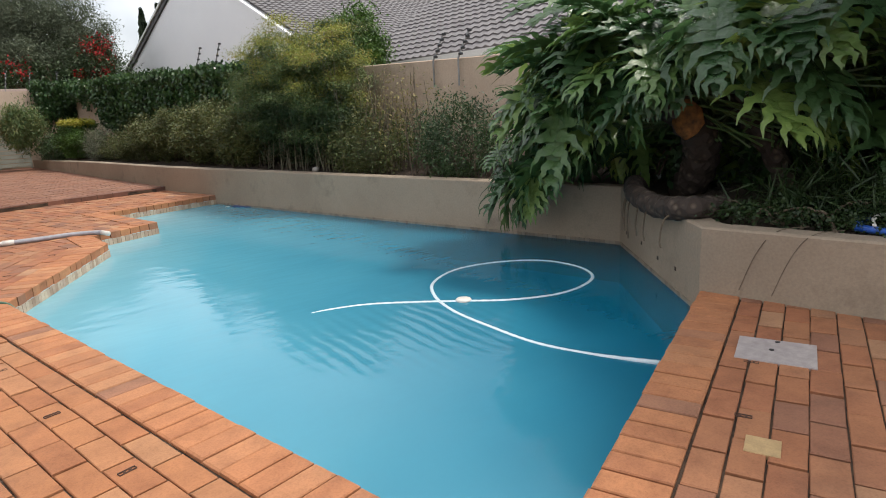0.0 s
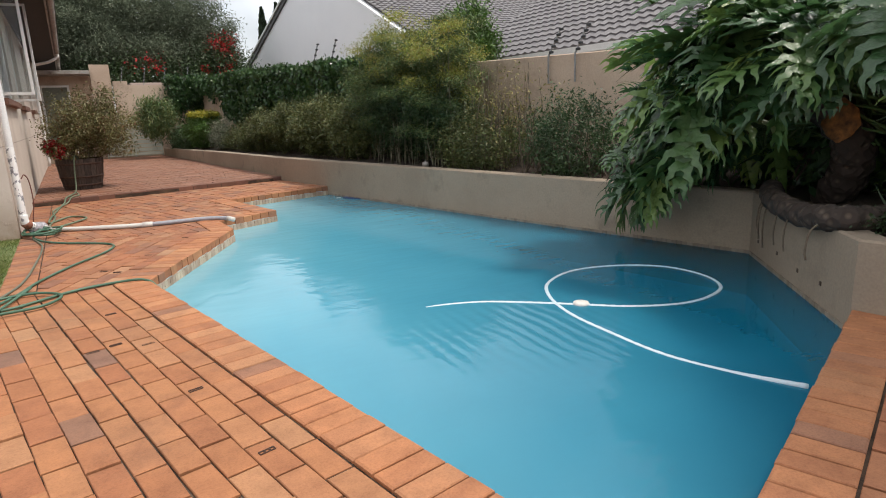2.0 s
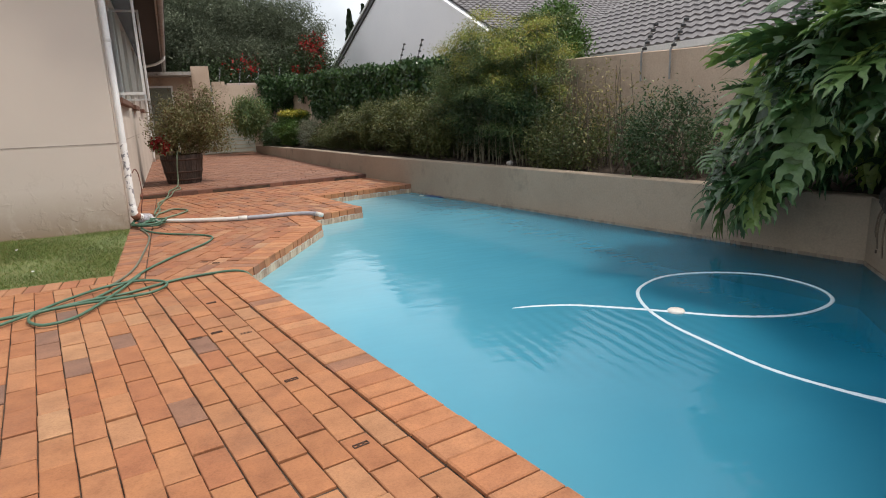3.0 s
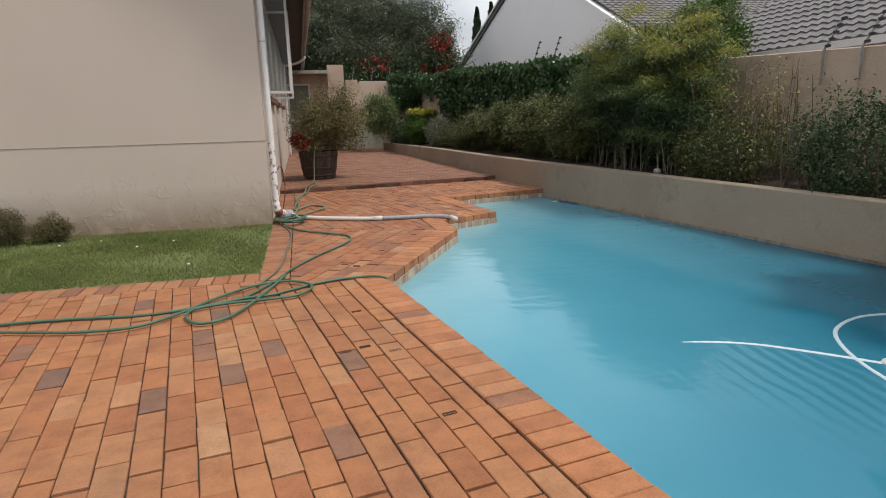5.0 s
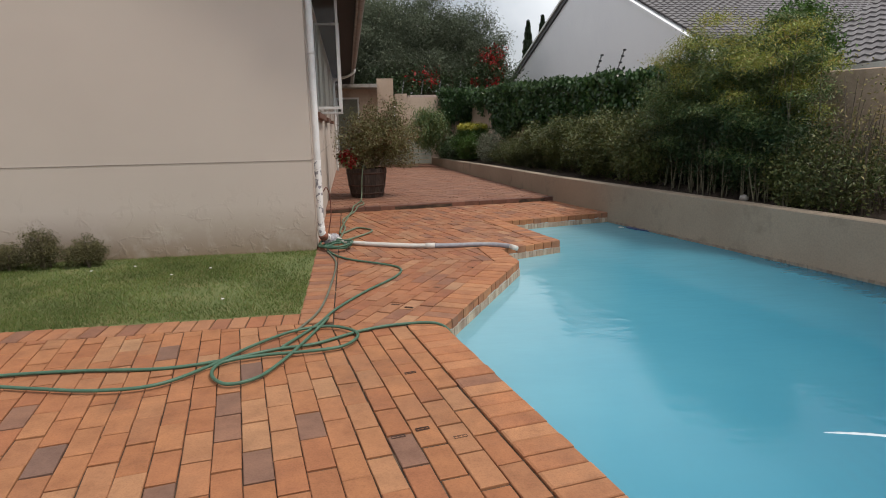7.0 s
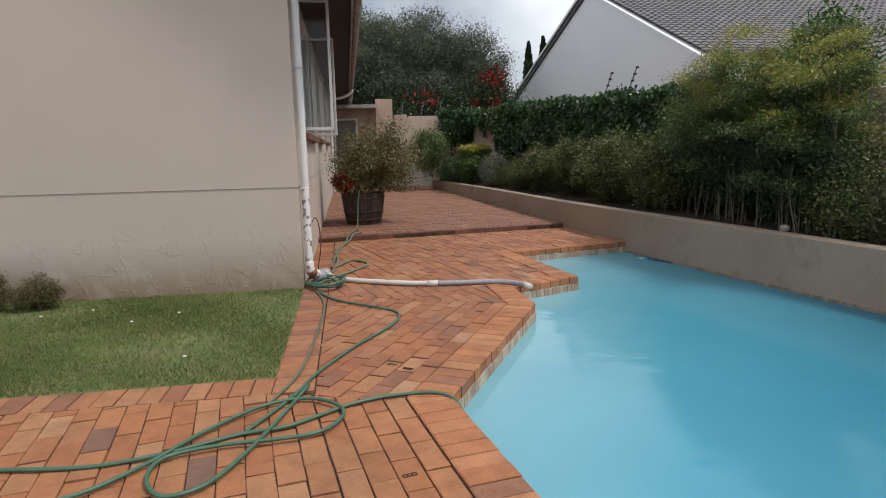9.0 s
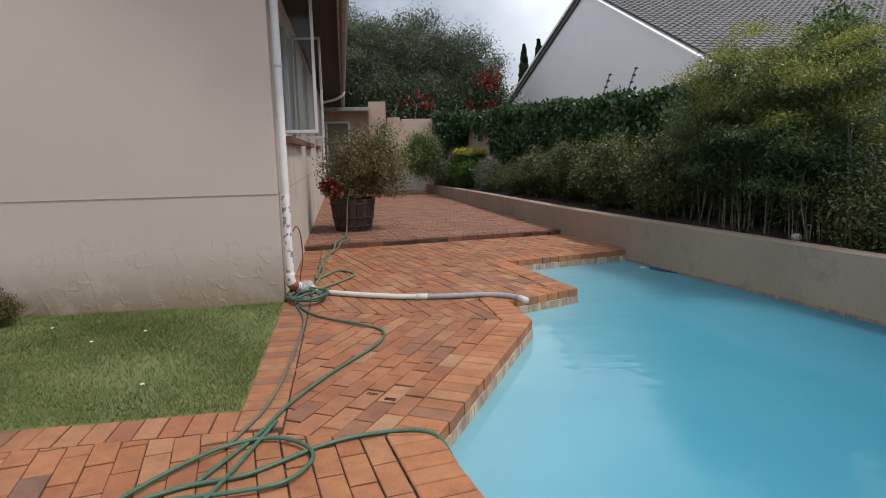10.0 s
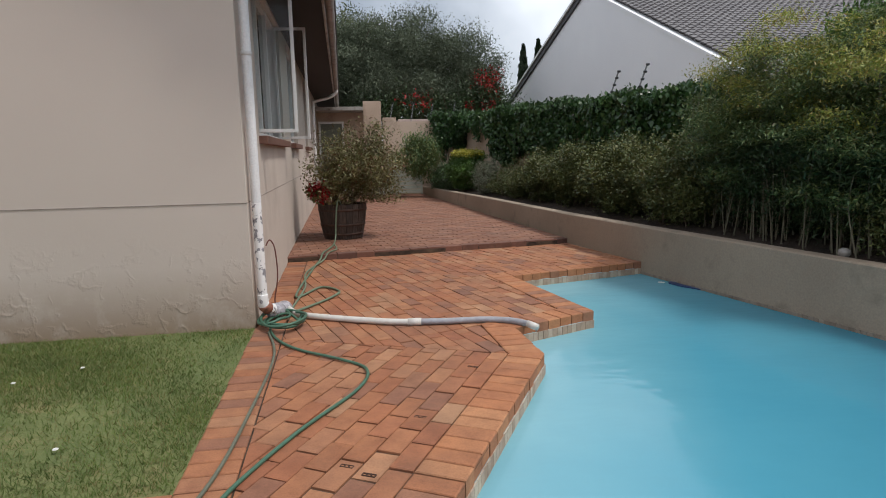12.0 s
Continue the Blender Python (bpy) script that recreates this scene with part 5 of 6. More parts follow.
def fence_bracket(x, y, z, lean, tall=0.54):
    thing = tagged(empty("fence_bracket", (x, y, z)), "angled electric fence bracket with insulators on the wall", "fence bracket", "electric fence brackets")
    bm = bmesh.new()
    tube(bm, [(0, 0, -0.35), (0, 0, 0.0), (0.10, lean, tall)], 0.014, 6)
    arm = part("arm", bm, M_STEEL, thing)
    for f in (0.15, 0.36, 0.57, 0.78, 0.98):
        bm = bmesh.new()
        lathe(bm, [(0.014, -0.018), (0.032, -0.012), (0.032, 0.012), (0.014, 0.018)], 8, (0.10 * f, lean * f - 0.02, tall * f))
        part("insulator", bm, M_BLACK, arm)
    return thing


for y in (4.88, 5.72):
    x = 5.60 - 0.11 * (y - 4.4)
    fence_bracket(x, y, 2.13, -0.20)
for y in (-1.75, -1.30):
    fence_bracket(6.30 - 0.115 * (y + 2), y, 1.80, -0.12, 0.34)
for x, y in ((2.25, 14.3), (2.9, 14.3), (3.5, 14.3), (4.2, 14.3)):
    fence_bracket(x, y, 2.32, 0.05)

def build_far_end():
    # stepped end wall, gate, outbuilding
    bm = bmesh.new()
    box(bm, (2.05, 14.2, -0.1), (4.6, 14.4, 2.30))
    box(bm, (2.02, 14.15, -0.1), (2.42, 14.45, 2.42))
    tagged(part("end_wall", bm, M_FENCE_WALL), "weathered beige end wall with a square pier", "wall", kind="structure")
    bm = bmesh.new()
    box(bm, (0.004, 14.9, -0.1), (1.45, 15.1, 2.62))
    box(bm, (1.45, 14.6, -0.1), (2.0, 14.8, 2.95))
    tagged(part("outbuilding_wall", bm, M_FENCE_WALL), "shaded brown outbuilding wall behind the barrel", "wall", kind="structure")
    tagged(boxed("flat_roof", (0.01, 13.9, 2.62), (1.42, 15.3, 2.73), M_FASCIA, bevel=0.01), "grey flat roof edge of the outbuilding", "roof", kind="structure")
    door = tagged(empty("door_1", (0.5, 14.86, 0.07)), "dim doorway with a white frame in the outbuilding", "door", kind="structure")
    bm = bmesh.new()
    for a, c in (((0.06, 14.84, 0.07), (0.12, 14.9, 2.35)), ((0.78, 14.84, 0.07), (0.84, 14.9, 2.35)), ((0.12, 14.84, 2.29), (0.78, 14.9, 2.35))):
        box(bm, a, c)
    adopt(part("door_frame", bm, M_WHITE), door)
    adopt(boxed("door_leaf", (0.12, 14.87, 0.07), (0.78, 14.895, 2.29), plain("dull_green_door", (0.16, 0.17, 0.13), 0.6)), door)
    gate = tagged(empty("garden_gate", (2.6, 13.9, STEP_Z)), "pale grey-green slatted garden gate across the path", "gate")
    for i in range(9):
        adopt(boxed("slat", (1.55, 13.86, 0.12 + i * 0.125), (3.15, 13.89, 0.225 + i * 0.125), M_GATE, None, "", 0.004), gate)
    for x in (1.55, 2.33, 3.11):
        adopt(boxed("post", (x, 13.89, 0.07), (x + 0.05, 13.93, 1.30), M_GATE, None, "", 0.004), gate)
    # steps up at the far house end
    for i in range(3):
        tagged(boxed("step", (-0.2, 13.2 + 0.3 * i, STEP_Z - 0.02), (0.75, 13.5 + 0.3 * i, STEP_Z + 0.16 * (i + 1)), M_PLANTER, bevel=0.01), "pale concrete step at the end of the path", "step", "far steps", kind="structure")


M_GATE = surface("grey_green_paint", (0.33, 0.36, 0.31), (0.42, 0.45, 0.40), 3, 0.7, 0.2, 0.003, 60)
build_far_end()


def tree(name, label, seed, base, trunk_h, crowns, leaf, mat, size, per, extra=()):
    rng = np.random.default_rng(seed)
    thing = tagged(empty(name, base), label, "tree")
    bm = bmesh.new()
    top = Vector(base) + Vector((0, 0, trunk_h))
    tube(bm, smooth_path([base, Vector(base).lerp(top, 0.5) + Vector((0.15, 0.1, 0)), top], 5), [0.26 - 0.010 * i for i in range(11)], 9)
    for c, r, count in crowns:
        e = Vector(c)
        path = smooth_path([top - Vector((0, 0, 0.4)), top.lerp(e, 0.5) + Vector((0, 0, 0.25)), e], 5)
        tube(bm, path, [0.12 - 0.008 * i for i in range(len(path))], 7)
        for _ in range(6):
            q = e + Vector([float(v) for v in rng.normal(size=3)]) * 0.5 * min(r)
            tube(bm, [e - Vector((0, 0, 0.2)), e.lerp(q, 0.5), q], [0.05, 0.03, 0.012], 5)
    adopt(part("trunk", bm, M_STEM), thing)
    pts = np.concatenate([clumps(rng, c, r, count, per, size, 0.35) for c, r, count in crowns])
    adopt(quads("crown", leaves(rng, pts, *leaf), mat), thing)
    for nm, lab, m2, cc, rr, cn, pr, sz, lf in extra:
        tagged(adopt(quads(nm, leaves(rng, clumps(rng, cc, rr, cn, pr, sz), *lf), m2, None, lab), thing), kind="stuff")


tree("olive_tree", "large grey-green olive tree beyond the end wall", 41, (3.0, 21.0, 0), 2.6,
     [((1.6, 21.0, 5.2), (2.0, 1.6, 1.6), 300), ((3.9, 21.3, 5.6), (2.0, 1.7, 1.5), 300), ((5.9, 21.5, 4.9), (1.7, 1.6, 1.5), 260), ((2.8, 20.4, 3.9), (2.3, 1.5, 1.2), 300), ((0.2, 20.5, 4.1), (1.7, 1.5, 1.6), 220), ((5.6, 20.8, 3.6), (1.7, 1.3, 1.0), 180), ((6.9, 21.6, 3.6), (1.2, 1.2, 1.5), 160)],
     (0.13, 0.032), L_OLIVE, 0.20, 110)
tree("dark_tree", "dull green leafy tree behind the outbuilding", 42, (0.6, 24.5, 0), 3.2,
     [((0.3, 24.5, 5.9), (2.2, 2.0, 1.7), 260), ((2.0, 25.5, 6.0), (2.0, 2.0, 1.4), 220), ((-1.8, 24, 5.6), (2.0, 2.0, 2.0), 220), ((0.5, 23.5, 4.0), (2.6, 1.5, 1.5), 240)],
     (0.16, 0.06), L_BUSH, 0.26, 100)
tree("bougainvillea", "dark bush with bright red bougainvillea bracts", 43, (6.3, 20.5, 0), 1.8,
     [((6.6, 20.2, 3.5), (1.3, 1.0, 1.0), 90), ((5.0, 19.8, 2.9), (1.8, 0.9, 0.9), 90), ((2.6, 19.4, 2.9), (1.4, 0.8, 0.9), 90), ((7.3, 20.3, 2.6), (0.9, 0.8, 1.0), 90)], (0.11, 0.06), L_DARK, 0.22, 40,
     (("red_bract_spray", "red bracts", L_RED, (6.75, 19.8, 4.1), (0.60, 0.4, 0.45), 20, 22, 0.16, (0.10, 0.08)),
      ("red_bract_spray", "red bracts", L_RED, (6.4, 19.5, 2.9), (0.9, 0.4, 0.5), 16, 14, 0.13, (0.10, 0.08)),
      ("red_bract_spray", "red bracts", L_RED, (3.6, 18.9, 3.3), (1.0, 0.3, 0.4), 9, 12, 0.12, (0.10, 0.08))))
for i, (x, h) in enumerate(((13.1, 8.3), (14.15, 8.7))):
    rng = np.random.default_rng(60 + i)
    thing = tagged(empty("cypress_tree", (x, 36, 0)), "slender dark cypress far behind the neighbouring roof", "tree", "far cypresses")
    bm = bmesh.new()
    tube(bm, [(x, 36, 0), (x, 36, h * 0.9)], [0.2, 0.03], 7)
    adopt(part("trunk", bm, M_STEM), thing)
    t = rng.uniform(0.12, 1, 5000)
    a = rng.uniform(0, 2 * math.pi, 5000)
    r = 0.75 * np.power(1 - t, 0.6) * np.minimum(1, t * 5) * rng.uniform(0.5, 1.05, 5000)
    pts = np.stack([x + r * np.cos(a), 36 + r * np.sin(a), h * t], axis=1)
    adopt(quads("crown", leaves(rng, pts, 0.25, 0.10, up=0.0, droop=-1.0), L_CYPRESS), thing)

# low house roof glimpsed beyond the end wall
far = tagged(empty("far_cottage", (3.6, 17.4, 0)), "pale far cottage with a low pinkish roof", "house")
adopt(boxed("wall", (2.9, 17.2, 0), (4.4, 19.0, 2.35), M_WHITE_WALL), far)
adopt(boxed("roof", (2.75, 17.0, 2.35), (4.6, 19.2, 2.52), plain("faded_roof", (0.55, 0.42, 0.36), 0.8), None, "faded pinkish roof", 0.02), far)


# ---- small things ----
def build_lid():
    ax, ay = Vector((0.945, 0.327, 0)), Vector((0.327, -0.945, 0))
    o = Vector((3.31, -6.77, 0))
    thing = tagged(empty("access_lid", o), "grey plastic access lid set in the brick paving", "lid")
    m = Matrix.Translation(o) @ Matrix((ax, -ay, Vector((0, 0, 1)))).transposed().to_4x4()
    bm = bmesh.new()
    box(bm, (0.006, -0.330, -0.03), (0.288, -0.006, 0.006), m, 0.004)
    lid = adopt(part("plate", bm, plain("grey_lid", (0.40, 0.35, 0.34), 0.55), None, ""), thing)
    for x, y in ((0.15, -0.15), (0.26, -0.17)):
        bm = bmesh.new()
        lathe(bm, [(0.011, 0.006), (0.011, 0.009), (0.004, 0.009)], 10, tuple(m @ Vector((x, y, 0))))
        bolt = part("bolt", bm, M_BLACK, None, "dark lid bolt")
        bolt.parent = lid
    return m


LID = build_lid()
bm = bmesh.new()
box(bm, (-0.055, -0.055, -0.02), (0.055, 0.055, 0.006), Matrix.Translation((2.667, -7.165, 0.0)) @ Matrix.Rotation(radians(19), 4, "Z"), 0.003)
plate = tagged(part("drain_plate", bm, plain("brass_plate", (0.50, 0.34, 0.17), 0.5, 0.15)), "small square brass plate in the paving", "plate")
# blue-rimmed pool net leaning at the planter edge
thing = tagged(empty("pool_net", (4.62, -7.0, 0.42)), "blue framed leaf net resting on the planter edge", "pool net")
bm = bmesh.new()
tube(bm, smooth_path([(4.45, -6.90, 0.425), (4.62, -6.86, 0.425), (4.85, -6.92, 0.44), (4.92, -7.2, 0.44), (4.85, -7.5, 0.44), (4.50, -7.5, 0.425), (4.40, -7.2, 0.425), (4.45, -6.90, 0.425)], 6), 0.021, 8)
adopt(part("rim", bm, M_BLUE, None, "blue plastic rim", True), thing)
bm = bmesh.new()
tube(bm, smooth_path([(4.42, -6.98, 0.45), (4.62, -6.93, 0.46), (4.84, -7.0, 0.47), (4.86, -7.3, 0.47)], 6), 0.010, 8)
adopt(part("inner_rim", bm, M_WHITE_HOSE, None, "white inner rim", True), thing)
# round pale lamp lens on the planter
bm = bmesh.new()
lathe(bm, [(0.03, -0.03), (0.05, 0.0), (0.045, 0.035), (0.015, 0.05)], 14, (4.76, -0.42, 0.43))
tagged(part("garden_lamp", bm, plain("clouded_lens", (0.24, 0.22, 0.20), 0.25), smooth=True), "small clouded round garden lamp on the planter edge", "lamp")
# strands that hang over the low wall
bm = bmesh.new()
for y in (-6.42, -6.60):
    tube(bm, smooth_path([(4.42, y - 0.25, 0.41), (4.24, y - 0.15, 0.40), (4.165, y - 0.08, 0.28), (4.155, y, 0.05)], 6), 0.003, 5)
tagged(part("dry_strands", bm, M_STEM), "thin dry plant strands hanging over the low wall", "plant")

# weep holes with rust streaks low on the slanted planter wall
wd = (Vector((*PB, 0)) - Vector((*PC, 0))).normalized()
wn2 = Vector((wd.y, -wd.x, 0))
for f, z in ((0.12, 0.02), (0.36, 0.03), (0.58, 0.01), (0.78, 0.03)):
    q = Vector((*PC, 0)).lerp(Vector((*PB, 0)), f)
    bm = bmesh.new()
    mm = Matrix.Translation((q.x, q.y, z)) @ Matrix((wd, wn2, Vector((0, 0, 1)))).transposed().to_4x4()
    box(bm, (-0.012, -0.006, -0.012), (0.012, 0.012, 0.014), mm, 0.003)
    box(bm, (-0.006, -0.002, -0.075), (0.005, 0.003, -0.012), mm)
    tagged(part("weep_hole", bm, plain("rust_dark", (0.07, 0.045, 0.03), 0.8)), "small rusty weep hole low in the planter wall", "weep hole", "planter weep holes")
# fallen pale petals on the lawn
for x, y in ((-0.95, -0.75), (-1.25, -0.95), (-0.62, -1.9), (-1.7, -0.5), (-2.05, -0.62)):
    bm = bmesh.new()
    lathe(bm, [(0.004, 0.0), (0.014, 0.004), (0.010, 0.008)], 7, (x, y, 0.016))
    tagged(part("fallen_petal", bm, M_WHITE), "pale fallen petal lying on the lawn", "petal", "fallen petals")
# dead orange leaf hanging inside the philodendron
bm = bmesh.new()
rows = [[bm.verts.new((5.10 + 0.02 * math.sin(3 * v), -5.56 + u * w, 1.14 - 0.30 * v)) for u in (-1, -0.4, 0, 0.4, 1)] for v, w in ((0.0, 0.02), (0.25, 0.11), (0.6, 0.13), (0.85, 0.08), (1.0, 0.01))]
for a, c in zip(rows, rows[1:]):
    for i in range(4):
        bm.faces.new((a[i], a[i + 1], c[i + 1], c[i]))
dead = tagged(part("dead_leaf", bm, plain("dead_orange_leaf", (0.20, 0.075, 0.016), 0.8, var=0.6, scale=18), smooth=True), "withered orange-brown leaf hanging in the philodendron", "leaf")
sol = dead.modifiers.new("thickness", "SOLIDIFY")
sol.thickness = 0.003


# ---- brick paving ----
def clip(poly, planes):
    """Cut a convex outline by half planes (point, inward normal)."""
    for (px, py), (nx, ny) in planes:
        out = []
        for i in range(len(poly)):
            a, b = poly[i - 1], poly[i]
            da = (a[0] - px) * nx + (a[1] - py) * ny
            db = (b[0] - px) * nx + (b[1] - py) * ny
            if (da >= 0) != (db >= 0):
                t = da / (da - db)
                out.append((a[0] + (b[0] - a[0]) * t, a[1] + (b[1] - a[1]) * t))
            if db >= 0:
                out.append(b)
        poly = out
        if len(poly) < 3:
            return []
    return poly


def area(poly):
    return 0.5 * sum(poly[i - 1][0] * poly[i][1] - poly[i][0] * poly[i - 1][1] for i in range(len(poly)))


def half(a, b):
    """The half plane to the left of the way from a to b."""
    return (a, (-(b[1] - a[1]), b[0] - a[0]))


def brick_solid(poly, z0, z1, edge=0.0045):
    """Vertices and faces of one paver over an outline, with worn top edges."""
    k = len(poly)
    cx, cy = sum(p[0] for p in poly) / k, sum(p[1] for p in poly) / k
    far = max(math.hypot(x - cx, y - cy) for x, y in poly)
    s = max(0.3, 1 - edge * 1.6 / max(far, 0.02))
    v = [(x, y, z0) for x, y in poly] + [(x, y, z1 - edge * 0.8) for x, y in poly] + [(cx + (x - cx) * s, cy + (y - cy) * s, z1) for x, y in poly]
    f = [tuple(range(2 * k, 3 * k))]
    for i in range(k):
        j = (i + 1) % k
        f += [(i, j, k + j, k + i), (k + i, k + j, 2 * k + j, 2 * k + i)]
    return v, f


BL, BW, GAP = 0.240, 0.1160, 0.0105
SHARED = {}


def shared_brick(w, h, mat):
    key = (round(w, 3), round(h, 3), mat.name)
    if key not in SHARED:
        v, f = brick_solid([(-w / 2, -h / 2), (w / 2, -h / 2), (w / 2, h / 2), (-w / 2, h / 2)], -0.055, 0.0)
        me = bpy.data.meshes.new("brick")
        me.from_pydata(v, [], f)
        me.materials.append(mat)
        SHARED[key] = me
    return SHARED[key]


def lay(name, label, planes, direction, z, near, seed, bond=0.5, mat=None, size=(BL, BW), reach=9.0, centre=(0, 0), limit=300, kind_name="paving", join=None, phase=0.0, drift=0.0, wobble=0.016, burnt=()):
    """Pave a convex area in running bond along a direction; those next to `near` become parts of their own."""
    mat = mat or M_BRICK
    rng = random.Random(seed)
    root = tagged(empty(name, (*centre, z)), label, kind_name, kind="structure")
    d = Vector(direction).normalized()
    e = Vector((-d.y, d.x))
    ang = math.atan2(d.y, d.x)
    bl, bw = size
    ni, nj = int(reach / bl), int(reach / bw)
    found = []
    for j in range(-nj, nj):
        gs = rng.choice((0.0015, 0.0022, 0.0030, 0.0044))
        for i in range(-ni, ni):
            u = (i + (bond if j % 2 else 0.0)) * bl + phase + drift * j + wobble * math.sin(j * 12.7)
            w = j * bw
            c = Vector(centre) + d * (u + bl / 2) + e * (w + bw / 2)
            g = GAP / 2
            rect = [tuple(c + d * (sx * (bl / 2 - g)) + e * (sy * (bw / 2 - gs))) for sx, sy in ((-1, -1), (1, -1), (1, 1), (-1, 1))]
            cut = clip(rect, planes)
            if len(cut) < 3 or area(cut) < 0.0006:
                continue
            found.append(((c - Vector(near)).length, c, cut, area(cut) > 0.985 * (bl - 2 * g) * (bw - 2 * gs), bw - 2 * gs))
    found.sort(key=lambda q: q[0])
    vs, fs = [], []
    for k, (_, c, cut, whole, bwid) in enumerate(found):
        dz, tx, ty = rng.uniform(-0.004, 0.003), rng.uniform(-0.014, 0.014), rng.uniform(-0.014, 0.014)
        if k < limit:
            own = M_DARK_PAVER if any((c - Vector(q)).length < 0.06 for q in burnt) else mat
            if whole:
                ob = new("brick", shared_brick(bl - 2 * g, bwid, own))
                ob.parent = root
                ob.location = (c.x - centre[0], c.y - centre[1], dz)
                ob.rotation_euler = (tx, ty, ang + rng.uniform(-0.018, 0.018))
            else:
                v, f = brick_solid([(x - c.x, y - c.y) for x, y in cut], -0.055, 0.0)
                ob = raw("brick", v, f, own, root)
                ob.location = (c.x - centre[0], c.y - centre[1], dz)
        else:
            v, f = brick_solid([(x - centre[0], y - centre[1]) for x, y in cut], -0.055, dz)
            o = len(vs)
            vs += v
            fs += [tuple(o + i for i in q) for q in f]
    if fs:
        tagged(raw("bricks", vs, fs, join or M_BRICK_JOIN, root), kind="stuff")
    return root


def soldier(name, label, corners, width, z, seed, closed=False, pitch=0.1165, mat=None, thick=0.06, group=""):
    """A course of bricks laid side by side along a line; bricks lie to the right of the way and are mitred at the corners."""
    mat = mat or M_COPING
    rng = random.Random(seed)
    root = tagged(empty(name, (*corners[0], z)), label, "brick edging", kind="structure")
    o = Vector(corners[0])
    outer = offset_line(corners, -width)
    for s in range(len(corners) - 1):
        a, b, ao, bo = Vector(corners[s]), Vector(corners[s + 1]), Vector(outer[s]), Vector(outer[s + 1])
        d = (b - a).normalized()
        nrm = Vector((d.y, -d.x))
        lo = min(0, (ao - a).dot(d))
        hi = max((b - a).length, (bo - a).dot(d))
        k = max(1, round((hi - lo) / pitch))
        step = (hi - lo) / k
        planes = [half(tuple(a), tuple(ao)), half(tuple(bo), tuple(b))]
        planes = [(p, (-q[0], -q[1])) if (((a + b + ao + bo) / 4 - Vector(p)).dot(Vector(q)) < 0) else (p, q) for p, q in planes]
        for i in range(k):
            g = 0.0042
            u0, u1 = lo + i * step + g, lo + (i + 1) * step - g
            jut = rng.uniform(-0.003, 0.003)
            rect = [tuple(a + d * u + nrm * w) for u, w in ((u0, jut), (u0, width - 0.007), (u1, width - 0.007), (u1, jut))]
            if area(rect) < 0:
                rect = rect[::-1]
            cut = clip(rect, planes)
            if len(cut) < 3 or area(cut) < 0.0005:
                continue
            cx, cy = sum(p[0] for p in cut) / len(cut), sum(p[1] for p in cut) / len(cut)
            v, f = brick_solid([(x - cx, y - cy) for x, y in cut], -thick, 0.0, 0.006)
            ob = raw("brick", v, f, mat, root)
            ob.location = (cx - o.x, cy - o.y, rng.uniform(-0.002, 0.003))
    return root


CW = 0.232
CHAIN = [P5, P4, P3, PN, P2, P1, PQ, PB]
O5, O4, O3, ON, O2, O1, OQ, OB = offset_line(CHAIN, -CW)
soldier("coping", "worn clay brick coping laid side by side round the pool", CHAIN, CW, 0.006, 1, thick=0.078)


def tile_band(edges, parts):
    """Small glazed tiles in two tones under the coping, at the waterline."""
    rng = random.Random(3)
    root = tagged(empty("tile_band", (*edges[0][0], -0.065)), "band of small brown and cream waterline tiles", "tiles", kind="structure") if parts else None
    vs, fs = [], []
    for a, b in edges:
        a, b = Vector(a), Vector(b)
        d = (b - a).normalized()
        nrm = Vector((-d.y, d.x))
        k = int((b - a).length / 0.05)
        for i in range(k):
            p, q = a + d * (i * 0.05 + 0.002), a + d * (i * 0.05 + 0.048)
            if not parts:
                p, q = p + nrm * 0.0062, q + nrm * 0.0062
            t = 0.006 + rng.uniform(0, 0.002)
            foot = [(p.x, p.y), (q.x, q.y), (q.x + nrm.x * t, q.y + nrm.y * t), (p.x + nrm.x * t, p.y + nrm.y * t)]
            v = [(x, y, z) for z in (-0.17, -0.068 if parts else -0.105) for x, y in foot]
            f = [(0, 1, 5, 4), (1, 2, 6, 5), (2, 3, 7, 6), (3, 0, 4, 7), (4, 5, 6, 7)]
            if parts:
                c = edges[0][0]
                raw("tile", [(x - c[0], y - c[1], z + 0.065) for x, y, z in v], f, M_BAND, root)
            else:
                o = len(vs)
                vs += v
                fs += [tuple(o + i for i in g) for g in f]
    if not parts:
        tagged(raw("tile_band", vs, fs, M_BAND_JOIN), "band of darker brown waterline tiles under the planter wall", "tiles", kind="structure")


BAND = [(0.46, 0.38, 0.29), (0.50, 0.43, 0.34), (0.34, 0.24, 0.17), (0.46, 0.37, 0.29), (0.36, 0.27, 0.20)]
M_BAND = brick_material("band_tile", BAND, wear=0.3)
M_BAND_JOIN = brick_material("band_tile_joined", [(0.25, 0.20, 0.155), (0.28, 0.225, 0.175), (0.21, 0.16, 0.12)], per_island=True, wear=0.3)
tile_band([(P2, P1), (PN, P2), (P3, PN), (P4, P3), (P5, P4)], True)
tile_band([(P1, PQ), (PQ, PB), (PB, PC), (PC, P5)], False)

# lawn edging and the course along the house
soldier("lawn_edging", "clay bricks laid side by side along the lawn", [(-6.5, -2.36), (0.0, -2.36)], 0.235, 0.0, 5, mat=M_BRICK)
soldier("house_edging", "grimy clay bricks laid side by side along the house", [(0.0, -2.595), (0.0, 2.92)], 0.235, 0.0, 6, mat=M_BRICK)

